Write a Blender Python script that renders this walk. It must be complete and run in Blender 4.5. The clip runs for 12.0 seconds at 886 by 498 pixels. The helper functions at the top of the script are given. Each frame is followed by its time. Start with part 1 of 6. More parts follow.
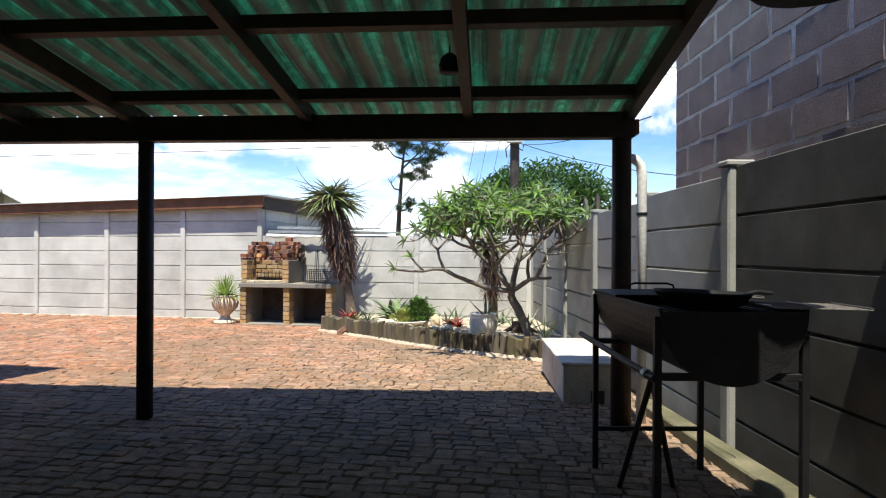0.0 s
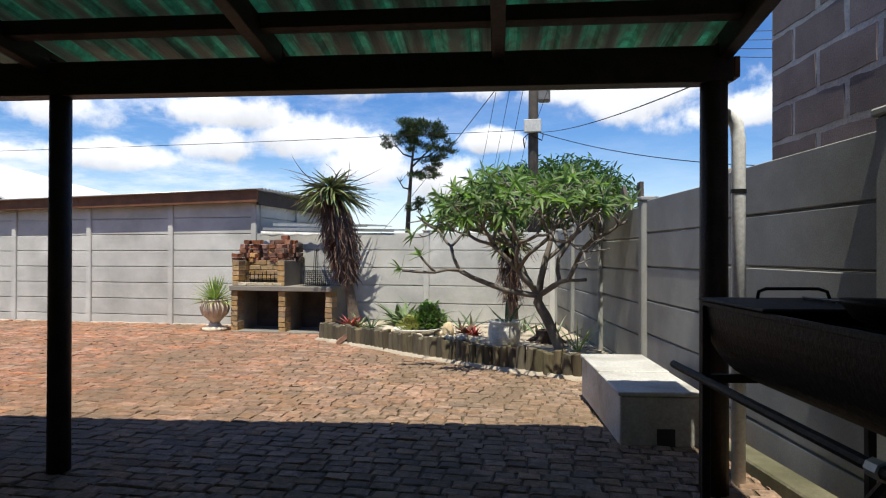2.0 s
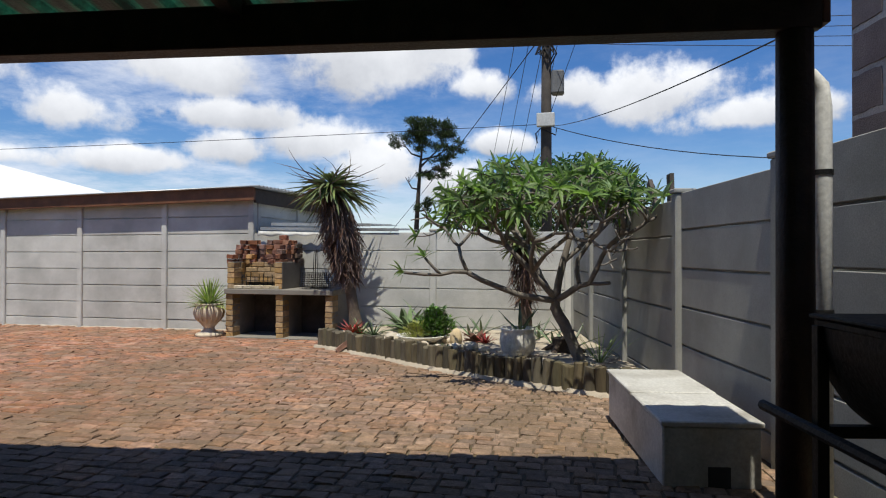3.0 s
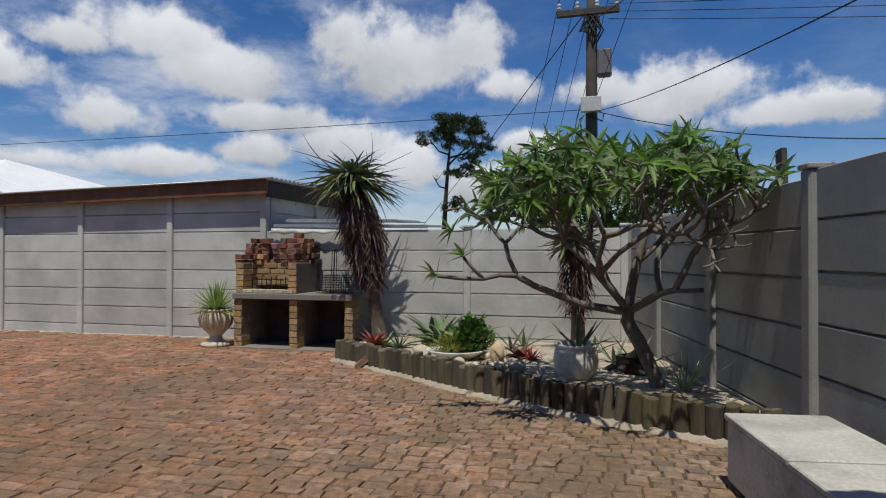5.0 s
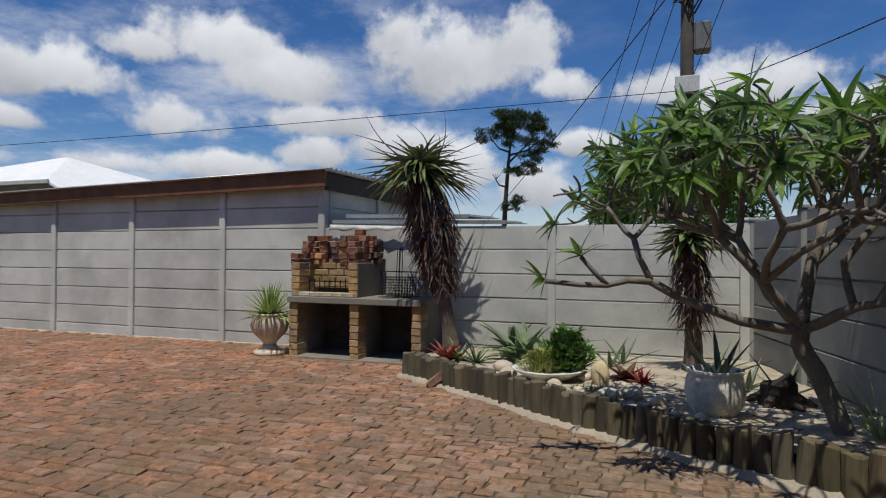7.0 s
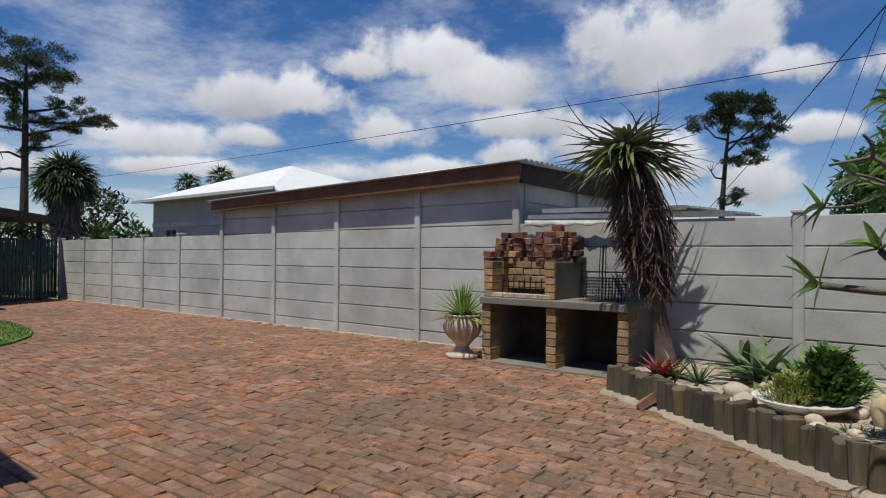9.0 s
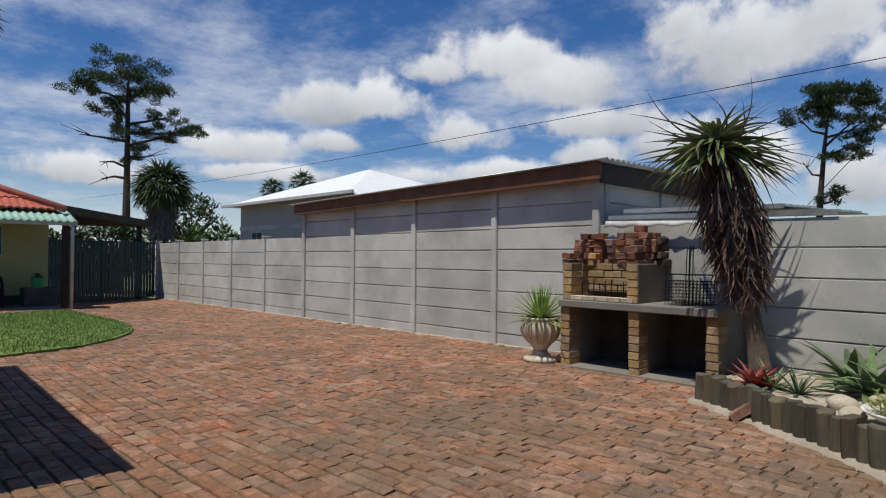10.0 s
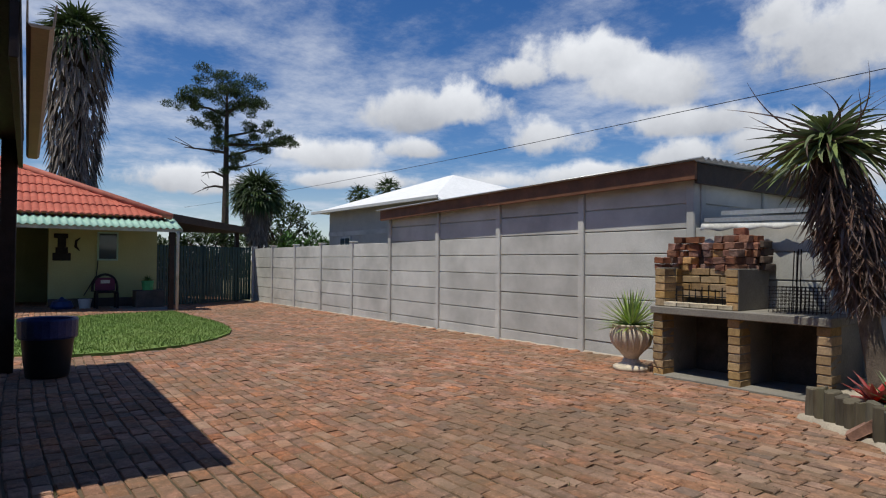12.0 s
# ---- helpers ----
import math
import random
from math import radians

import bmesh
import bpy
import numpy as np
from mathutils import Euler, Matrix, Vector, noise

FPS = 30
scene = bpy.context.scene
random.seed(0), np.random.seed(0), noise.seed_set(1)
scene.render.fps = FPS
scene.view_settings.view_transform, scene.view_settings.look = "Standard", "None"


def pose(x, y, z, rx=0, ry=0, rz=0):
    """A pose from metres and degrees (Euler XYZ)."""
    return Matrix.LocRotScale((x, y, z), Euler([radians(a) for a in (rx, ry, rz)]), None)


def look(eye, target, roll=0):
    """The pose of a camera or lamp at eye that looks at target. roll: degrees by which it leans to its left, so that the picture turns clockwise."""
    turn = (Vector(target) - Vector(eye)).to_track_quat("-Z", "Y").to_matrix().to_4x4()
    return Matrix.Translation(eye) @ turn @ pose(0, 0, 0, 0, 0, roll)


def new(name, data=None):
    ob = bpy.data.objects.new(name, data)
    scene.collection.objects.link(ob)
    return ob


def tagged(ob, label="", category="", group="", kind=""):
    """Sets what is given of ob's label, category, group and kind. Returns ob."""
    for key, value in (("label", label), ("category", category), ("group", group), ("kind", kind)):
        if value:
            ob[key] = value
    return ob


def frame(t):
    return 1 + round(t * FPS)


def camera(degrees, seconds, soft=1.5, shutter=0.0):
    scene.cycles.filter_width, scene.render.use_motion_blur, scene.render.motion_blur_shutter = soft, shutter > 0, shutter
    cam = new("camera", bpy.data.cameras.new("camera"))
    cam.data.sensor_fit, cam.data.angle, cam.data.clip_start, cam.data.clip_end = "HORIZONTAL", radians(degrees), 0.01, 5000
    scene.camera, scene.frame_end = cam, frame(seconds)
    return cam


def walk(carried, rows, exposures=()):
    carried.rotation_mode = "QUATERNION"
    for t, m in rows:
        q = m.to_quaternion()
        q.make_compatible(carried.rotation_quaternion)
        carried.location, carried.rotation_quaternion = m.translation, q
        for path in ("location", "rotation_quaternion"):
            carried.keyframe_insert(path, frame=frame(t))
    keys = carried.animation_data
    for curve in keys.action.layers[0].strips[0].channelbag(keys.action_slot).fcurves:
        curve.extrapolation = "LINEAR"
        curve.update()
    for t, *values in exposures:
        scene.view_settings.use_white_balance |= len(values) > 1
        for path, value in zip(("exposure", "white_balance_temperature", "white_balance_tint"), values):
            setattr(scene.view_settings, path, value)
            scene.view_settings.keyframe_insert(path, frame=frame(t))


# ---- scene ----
cam = camera(71.8, 12.0, soft=1.15)
PATH = [
    (0, (1.022, 0.990, 1.405), (0.638, 2.953, 1.411), 0.30),
    (0.5, (0.927, 1.259, 1.395), (0.537, 3.221, 1.403), 0.14),
    (1, (0.847, 1.508, 1.388), (0.451, 3.468, 1.399), 0.21),
    (1.5, (0.808, 1.811, 1.374), (0.407, 3.770, 1.385), 0.14),
    (2, (0.749, 2.130, 1.358), (0.333, 4.087, 1.369), 0.16),
    (2.5, (0.668, 2.458, 1.348), (0.235, 4.410, 1.363), 0.17),
    (3, (0.644, 2.770, 1.346), (0.197, 4.719, 1.362), 0.10),
    (5, (0.254, 3.913, 1.326), (-0.277, 5.841, 1.346), 0.11),
    (5.5, (0.128, 4.149, 1.329), (-0.448, 6.064, 1.349), 0.24),
    (6, (-0.041, 4.344, 1.328), (-0.640, 6.253, 1.350), 0.23),
    (6.5, (-0.189, 4.606, 1.317), (-0.824, 6.502, 1.340), 0.41),
    (8.5, (-0.629, 5.338, 1.292), (-1.714, 7.018, 1.313), 0.16),
    (9, (-0.638, 5.461, 1.279), (-1.896, 7.017, 1.299), 0.45),
    (9.5, (-0.663, 5.483, 1.274), (-2.023, 6.949, 1.297), 0.50),
    (10, (-0.686, 5.491, 1.275), (-2.125, 6.880, 1.300), 0.46),
    (10.5, (-0.710, 5.462, 1.274), (-2.222, 6.772, 1.300), 0.54),
    (11, (-0.724, 5.459, 1.273), (-2.284, 6.710, 1.302), 0.49),
    (11.5, (-0.740, 5.484, 1.273), (-2.332, 6.695, 1.304), 0.46),
    (12, (-0.734, 5.497, 1.269), (-2.347, 6.679, 1.308), 0.47),
]
EXPOSURES = [(0.0, 1.3, 6300, 11), (0.8, 1.12, 6300, 11), (1.5, 0.92, 6300, 11), (2.5, 0.6, 6250, 11), (3.2, 0.32, 6200, 11), (5.0, -0.04, 6150, 11), (9.0, -0.02, 6150, 11), (12.0, 0.06, 6150, 11)]
walk(cam, [(t, look(eye, target, roll)) for t, eye, target, roll in PATH], EXPOSURES)

# ---- light ----
SUN_EL, SUN_ROT = radians(69), radians(174)
sun_dir = Vector((math.sin(SUN_ROT) * math.cos(SUN_EL), math.cos(SUN_ROT) * math.cos(SUN_EL), math.sin(SUN_EL)))
lamp = bpy.data.lights.new("sun", "SUN")
lamp.energy, lamp.angle, lamp.color = 3.95, radians(0.53), (1.0, 0.94, 0.785)
new("sun", lamp).matrix_world = look(sun_dir * 60, (0, 0, 0))


def sky_world():
    w = bpy.data.worlds.new("sky")
    scene.world = w
    w.use_nodes = True
    nt = w.node_tree
    nt.nodes.clear()
    N, L = nt.nodes.new, nt.links.new
    out, bg = N("ShaderNodeOutputWorld"), N("ShaderNodeBackground")
    sky = N("ShaderNodeTexSky")
    sky.sky_type, sky.sun_disc = "NISHITA", False
    sky.sun_elevation, sky.sun_rotation = SUN_EL, SUN_ROT
    sky.air_density, sky.dust_density, sky.ozone_density = 1.0, 0.3, 3.5
    bg.inputs["Strength"].default_value = 0.1
    co = N("ShaderNodeTexCoord")

    def math_node(op, a, b=None, c=None, clamp=False):
        n = N("ShaderNodeMath")
        n.operation, n.use_clamp = op, clamp
        for i, v in enumerate((a, b, c)):
            if v is None:
                continue
            if isinstance(v, (int, float)):
                n.inputs[i].default_value = v
            else:
                L(v, n.inputs[i])
        return n.outputs[0]

    def noise_node(vec, scale, detail, rough):
        n = N("ShaderNodeTexNoise")
        L(vec, n.inputs["Vector"])
        n.inputs["Scale"].default_value, n.inputs["Detail"].default_value, n.inputs["Roughness"].default_value = scale, detail, rough
        return n.outputs["Fac"]

    def ramp(v, a, b):
        n = N("ShaderNodeMapRange")
        n.interpolation_type = "SMOOTHSTEP"
        L(v, n.inputs[0])
        n.inputs[1].default_value, n.inputs[2].default_value = a, b
        return n.outputs[0]

    def mix(f, a, b):
        n = N("ShaderNodeMix")
        n.data_type = "RGBA"
        for s, v in ((0, f), (6, a), (7, b)):
            if isinstance(v, (int, float)):
                n.inputs[s].default_value = v
            elif isinstance(v, tuple):
                n.inputs[s].default_value = (*v, 1)
            else:
                L(v, n.inputs[s])
        return n.outputs[2]

    d = co.outputs["Generated"]
    sep = N("ShaderNodeSeparateXYZ")
    L(d, sep.inputs[0])
    z = math_node("MAXIMUM", sep.outputs["Z"], 0.02)
    # a flat cloud layer: direction laid on a plane overhead
    inv = math_node("DIVIDE", 1.0, math_node("ADD", z, 0.12))
    flat = N("ShaderNodeVectorMath")
    flat.operation = "SCALE"
    L(d, flat.inputs[0]), L(inv, flat.inputs["Scale"])
    wisps = noise_node(flat.outputs[0], 1.3, 10, 0.66)
    west = N("ShaderNodeVectorMath")
    west.operation = "DOT_PRODUCT"
    L(d, west.inputs[0])
    west.inputs[1].default_value = (-0.966, 0.259, 0)
    veil = math_node("MULTIPLY", ramp(wisps, 0.4, 0.72), math_node("MAXIMUM", ramp(west.outputs["Value"], 0.25, 0.75), 0.15))
    # cumulus: soft balls round given headings, their rims broken up by noise
    rough1 = noise_node(d, 9.0, 8, 0.58)
    rough2 = noise_node(d, 30.0, 6, 0.6)
    fold = noise_node(d, 5.0, 8, 0.62)
    total, lit, weight = None, None, None
    CUMULUS = [(19.1, 17.3, 10.6, 5.0), (25.4, 19.3, 3.1, 3.0), (13.2, 18.5, 4.5, 4.1), (9.8, 15.3, 3.5, 2.0), (51.7, 13.9, 3.8, 2.6), (40.9, 17.7, 6.3, 3.0), (35.8, 15.3, 7.1, 3.5), (46.4, 16.9, 3.7, 1.7), (43.9, 11.2, 4.6, 2.3), (32.5, 11.9, 7.9, 1.8), (49.4, 7.4, 4.6, 1.2), (40.4, 7.8, 5.6, 1.5), (32.4, 9.1, 3.7, 2.0), (24.3, 9.9, 5.2, 2.3), (18.5, 8.0, 6.1, 3.2), (12.7, 5.9, 3.9, 2.9), (-5.7, 13.7, 7.5, 2.9), (0.9, 14.3, 3.9, 2.2), (-14.1, 11.5, 6.6, 1.9), (-17.9, 11.7, 3.1, 1.2), (7.5, 10.2, 3.0, 1.2), (55.0, 13.6, 6.8, 2.4), (65.2, 9.4, 5.1, 1.8), (56.1, 10.2, 2.8, 1.1), (62.4, 7.2, 7.2, 1.1), (65.5, 9.4, 4.0, 1.9), (76.6, 6.7, 7.6, 1.6), (22.4, 17.7, 6.8, 2.6)]
    for heading, elev, wide, high in CUMULUS:
        h, e = radians(heading), radians(elev)
        c = Vector((-math.sin(h) * math.cos(e), math.cos(h) * math.cos(e), math.sin(e)))
        side = Vector((math.cos(h), math.sin(h), 0))
        up = side.cross(c)
        vals = []
        for axis, size in ((side, wide), (up, high)):
            n = N("ShaderNodeVectorMath")
            n.operation = "DOT_PRODUCT"
            L(d, n.inputs[0])
            n.inputs[1].default_value = axis / math.sin(radians(size))
            off = (c.dot(axis)) / math.sin(radians(size))
            vals.append(math_node("SUBTRACT", n.outputs["Value"], off))
        front = N("ShaderNodeVectorMath")
        front.operation = "DOT_PRODUCT"
        L(d, front.inputs[0])
        front.inputs[1].default_value = c
        # flatter below than above
        v2 = math_node("MULTIPLY", math_node("MINIMUM", vals[1], 0.0), 1.5)
        v3 = math_node("MAXIMUM", vals[1], 0.0)
        dist = math_node("SQRT", math_node("ADD", math_node("MULTIPLY", vals[0], vals[0]), math_node("ADD", math_node("MULTIPLY", v2, v2), math_node("MULTIPLY", v3, v3))))
        body = math_node("SUBTRACT", 1.0, dist)
        ahead = math_node("GREATER_THAN", front.outputs["Value"], 0.3)
        body = math_node("MULTIPLY_ADD", math_node("MAXIMUM", body, -1.6), ahead, math_node("MULTIPLY_ADD", ahead, 1.6, -1.6))
        top = math_node("ADD", math_node("MULTIPLY", vals[1], 0.55), 0.55)
        total = body if total is None else math_node("MAXIMUM", total, body)
        share = math_node("POWER", math_node("MAXIMUM", math_node("ADD", body, 0.5), 0.001), 4.0)
        lit = math_node("MULTIPLY", share, top) if lit is None else math_node("MULTIPLY_ADD", share, top, lit)
        weight = share if weight is None else math_node("ADD", weight, share)
    lit = math_node("DIVIDE", lit, math_node("ADD", weight, 0.0001))
    edge = math_node("ADD", total, math_node("MULTIPLY", math_node("SUBTRACT", rough1, 0.5), 2.3))
    edge = math_node("ADD", edge, math_node("MULTIPLY", math_node("SUBTRACT", rough2, 0.5), 0.9))
    puff = ramp(edge, -0.12, 0.5)
    shade = math_node("ADD", lit, math_node("MULTIPLY", math_node("SUBTRACT", fold, 0.5), 1.6), clamp=True)
    cloud = mix(shade, (4.0, 4.1, 4.3), (8.0, 8.0, 7.9))
    blue = N("ShaderNodeHueSaturation")
    L(sky.outputs[0], blue.inputs["Color"])
    blue.inputs["Saturation"].default_value, blue.inputs["Value"].default_value = 1.3, 0.82
    blue.inputs["Hue"].default_value = 0.509
    deep = blue.outputs[0]
    col = mix(math_node("MULTIPLY", veil, 0.8), deep, (6.2, 6.45, 6.9))
    low = ramp(sep.outputs["Z"], 0.16, 0.0)
    col = mix(math_node("MULTIPLY", low, 0.35), col, (7.4, 7.7, 8.2))
    col = mix(puff, col, cloud)
    L(col, bg.inputs["Color"])
    L(bg.outputs[0], out.inputs[0])


sky_world()


# ---- materials ----
def material(name, base, vary=0.25, scale=6.0, fine=60.0, rough=0.8, bump=0.3, metal=0.0, tint=None, tint_scale=1.2, tint_amount=0.5, random=0.0, spec=0.3, island=False):
    m = bpy.data.materials.new(name)
    m.use_nodes = True
    nt = m.node_tree
    N, L = nt.nodes.new, nt.links.new
    b = nt.nodes["Principled BSDF"]
    geo = N("ShaderNodeNewGeometry")

    def noise_fac(s, detail=6, r=0.6):
        n = N("ShaderNodeTexNoise")
        L(geo.outputs["Position"], n.inputs["Vector"])
        n.inputs["Scale"].default_value, n.inputs["Detail"].default_value, n.inputs["Roughness"].default_value = s, detail, r
        return n.outputs["Fac"]

    def mixed(f, a, c, blend="MIX"):
        n = N("ShaderNodeMix")
        n.data_type, n.blend_type = "RGBA", blend
        for s, v in ((0, f), (6, a), (7, c)):
            if isinstance(v, (int, float)):
                n.inputs[s].default_value = v
            elif isinstance(v, tuple):
                n.inputs[s].default_value = (*v, 1)
            else:
                L(v, n.inputs[s])
        return n.outputs[2]

    def ranged(v, a, c, d=0.0, e=1.0):
        n = N("ShaderNodeMapRange")
        L(v, n.inputs[0])
        for i, q in enumerate((a, c, d, e)):
            n.inputs[i + 1].default_value = q
        return n.outputs[0]

    big, small = noise_fac(scale), noise_fac(fine, 4)
    dark = tuple(max(0, c * (1 - vary)) for c in base)
    light = tuple(min(1, c * (1 + vary)) for c in base)
    col = mixed(ranged(big, 0.3, 0.7), dark, light)
    if tint:
        col = mixed(ranged(noise_fac(tint_scale, 8, 0.65), 0.45, 0.68, 0.0, tint_amount), col, tint)
    if random:
        if island:
            rnd = geo.outputs["Random Per Island"]
        else:
            info = N("ShaderNodeObjectInfo")
            rnd = info.outputs["Random"]
        hsv = N("ShaderNodeHueSaturation")
        L(col, hsv.inputs["Color"])
        L(ranged(rnd, 0, 1, 1 - random, 1 + random), hsv.inputs["Value"])
        mul = N("ShaderNodeMath")
        mul.operation = "MULTIPLY"
        L(rnd, mul.inputs[0])
        mul.inputs[1].default_value = 7.31
        fr = N("ShaderNodeMath")
        fr.operation = "FRACT"
        L(mul.outputs[0], fr.inputs[0])
        L(ranged(fr.outputs[0], 0, 1, 1 - random * 0.8, 1 + random * 0.4), hsv.inputs["Saturation"])
        mul2, fr2 = N("ShaderNodeMath"), N("ShaderNodeMath")
        mul2.operation, fr2.operation = "MULTIPLY", "FRACT"
        L(rnd, mul2.inputs[0]), L(mul2.outputs[0], fr2.inputs[0])
        mul2.inputs[1].default_value = 23.7
        L(ranged(fr2.outputs[0], 0, 1, 0.5 - random * 0.014, 0.5 + random * 0.02), hsv.inputs["Hue"])
        col = hsv.outputs[0]
    col = mixed(0.45, col, mixed(1.0, col, ranged_rgb(nt, small), "MULTIPLY"))
    L(col, b.inputs["Base Color"])
    b.inputs["Roughness"].default_value, b.inputs["Metallic"].default_value = rough, metal
    b.inputs["Specular IOR Level"].default_value = spec
    L(ranged(small, 0.2, 0.8, max(0.02, rough - 0.12), min(1, rough + 0.12)), b.inputs["Roughness"])
    if bump:
        bn = N("ShaderNodeBump")
        bn.inputs["Strength"].default_value, bn.inputs["Distance"].default_value = bump, 0.01
        L(small, bn.inputs["Height"])
        L(bn.outputs[0], b.inputs["Normal"])
    return m


def ranged_rgb(nt, v):
    n = nt.nodes.new("ShaderNodeMapRange")
    nt.links.new(v, n.inputs[0])
    for i, q in enumerate((0.25, 0.75, 0.45, 1.35)):
        n.inputs[i + 1].default_value = q
    c = nt.nodes.new("ShaderNodeCombineColor")
    for i in range(3):
        nt.links.new(n.outputs[0], c.inputs[i])
    return c.outputs[0]


def leafy(name, base, rough=0.5, random=0.35, through_light=0.25):
    m = material(name, base, 0.3, 14, 90, rough, 0.15, random=random, island=True)
    nt = m.node_tree
    b = nt.nodes["Principled BSDF"]
    tr = nt.nodes.new("ShaderNodeBsdfTranslucent")
    mx = nt.nodes.new("ShaderNodeMixShader")
    mx.inputs[0].default_value = through_light
    src = b.inputs["Base Color"].links[0].from_socket
    nt.links.new(src, tr.inputs["Color"])
    nt.links.new(b.outputs[0], mx.inputs[1])
    nt.links.new(tr.outputs[0], mx.inputs[2])
    nt.links.new(mx.outputs[0], nt.nodes["Material Output"].inputs[0])
    return m


M = {}
M["concrete"] = material("precast_concrete", (0.54, 0.53, 0.49), 0.12, 2.2, 140, 0.9, 0.12, tint=(0.25, 0.245, 0.22), tint_scale=0.8, tint_amount=0.55, random=0.07)
# darker copy of the far wall's concrete; the side's shade is in the colour
M["concrete_side"] = material("streaked_shaded_concrete", (0.32, 0.318, 0.292), 0.16, 2.5, 140, 0.92, 0.12, tint=(0.2, 0.205, 0.18), tint_scale=1.3, tint_amount=0.5, random=0.06)
# darker still: moss stain plus the carport's shade, put into the colour
M["concrete_old_shade"] = material("weathered_shaded_concrete", (0.095, 0.093, 0.086), 0.3, 2.5, 140, 0.92, 0.12, tint=(0.05, 0.053, 0.047), tint_scale=1.1, tint_amount=0.6, random=0.06)
M["paver"] = material("clay_paver", (0.365, 0.165, 0.093), 0.5, 20, 90, 0.9, 1.0, tint=(0.2, 0.115, 0.07), tint_scale=2.2, tint_amount=0.7, random=0.22)
M["paver_bulk"] = material("clay_paver_field", (0.365, 0.165, 0.093), 0.5, 20, 90, 0.9, 1.0, tint=(0.2, 0.115, 0.07), tint_scale=2.2, tint_amount=0.7, random=0.22, island=True)


def browned(m, island):
    """Pavers turn from red clay to brown stone towards the garden side of the yard."""
    nt = m.node_tree
    b = nt.nodes["Principled BSDF"]
    src = b.inputs["Base Color"].links[0].from_socket
    geo, sep, n, ad, mr, mx, hs = [nt.nodes.new("ShaderNode" + q) for q in ("NewGeometry", "SeparateXYZ", "TexNoise", "Math", "MapRange", "Mix", "HueSaturation")]
    nt.links.new(geo.outputs["Position"], sep.inputs[0]), nt.links.new(geo.outputs["Position"], n.inputs["Vector"])
    n.inputs["Scale"].default_value, n.inputs["Detail"].default_value = 1.1, 7
    ad.operation = "MULTIPLY_ADD"
    nt.links.new(n.outputs["Fac"], ad.inputs[0])
    ad.inputs[1].default_value = 5.0
    nt.links.new(sep.outputs["X"], ad.inputs[2])
    nt.links.new(ad.outputs[0], mr.inputs[0])
    mr.inputs[1].default_value, mr.inputs[2].default_value, mr.inputs[4].default_value = -1.6, 2.4, 0.85
    nt.links.new(src, hs.inputs["Color"])
    hs.inputs["Saturation"].default_value, hs.inputs["Hue"].default_value, hs.inputs["Value"].default_value = 0.72, 0.53, 0.78
    mx.data_type = "RGBA"
    nt.links.new(mr.outputs[0], mx.inputs[0]), nt.links.new(src, mx.inputs[6]), nt.links.new(hs.outputs[0], mx.inputs[7])
    # grey-green dirt that has settled in patches
    n2, m2, x2 = [nt.nodes.new("ShaderNode" + q) for q in ("TexNoise", "MapRange", "Mix")]
    nt.links.new(geo.outputs["Position"], n2.inputs["Vector"])
    n2.inputs["Scale"].default_value, n2.inputs["Detail"].default_value, n2.inputs["Roughness"].default_value = 0.7, 10, 0.72
    nt.links.new(n2.outputs["Fac"], m2.inputs[0])
    m2.inputs[1].default_value, m2.inputs[2].default_value, m2.inputs[4].default_value = 0.5, 0.66, 0.62
    x2.data_type = "RGBA"
    x2.inputs[7].default_value = (0.14, 0.105, 0.07, 1)
    nt.links.new(m2.outputs[0], x2.inputs[0]), nt.links.new(mx.outputs[2], x2.inputs[6])
    # a few bricks are grey-blue, a few pale and dusty
    if island:
        rnd = geo.outputs["Random Per Island"]
    else:
        rnd = nt.nodes.new("ShaderNodeObjectInfo").outputs["Random"]
    last = x2.outputs[2]
    for mult, lo, hi, amount, tone in ((41.3, 0.86, 0.96, 0.65, (0.14, 0.11, 0.09, 1)), (57.9, 0.84, 0.97, 0.6, (0.42, 0.28, 0.19, 1))):
        mu, fr, rg, xx = [nt.nodes.new("ShaderNode" + q) for q in ("Math", "Math", "MapRange", "Mix")]
        mu.operation, fr.operation, xx.data_type = "MULTIPLY", "FRACT", "RGBA"
        nt.links.new(rnd, mu.inputs[0]), nt.links.new(mu.outputs[0], fr.inputs[0]), nt.links.new(fr.outputs[0], rg.inputs[0])
        mu.inputs[1].default_value = mult
        rg.inputs[1].default_value, rg.inputs[2].default_value, rg.inputs[4].default_value = lo, hi, amount
        nt.links.new(rg.outputs[0], xx.inputs[0]), nt.links.new(last, xx.inputs[6])
        xx.inputs[7].default_value = tone
        last = xx.outputs[2]
    # dust and earth trodden across bricks and joints alike
    for scale, lo, hi, amount, tone in ((3.2, 0.5, 0.64, 0.6, (0.17, 0.115, 0.07, 1)), (0.42, 0.47, 0.6, 0.65, (0.165, 0.115, 0.07, 1)), (38.0, 0.56, 0.7, 0.6, (0.46, 0.3, 0.2, 1)), (27.0, 0.58, 0.72, 0.75, (0.09, 0.06, 0.035, 1))):
        nz, rg, xx = [nt.nodes.new("ShaderNode" + q) for q in ("TexNoise", "MapRange", "Mix")]
        nt.links.new(geo.outputs["Position"], nz.inputs["Vector"])
        nz.inputs["Scale"].default_value, nz.inputs["Detail"].default_value, nz.inputs["Roughness"].default_value = scale, 7, 0.7
        nt.links.new(nz.outputs["Fac"], rg.inputs[0])
        rg.inputs[1].default_value, rg.inputs[2].default_value, rg.inputs[4].default_value = lo, hi, amount
        xx.data_type = "RGBA"
        nt.links.new(rg.outputs[0], xx.inputs[0]), nt.links.new(last, xx.inputs[6])
        xx.inputs[7].default_value = tone
        last = xx.outputs[2]
    nt.links.new(last, b.inputs["Base Color"])
    return m


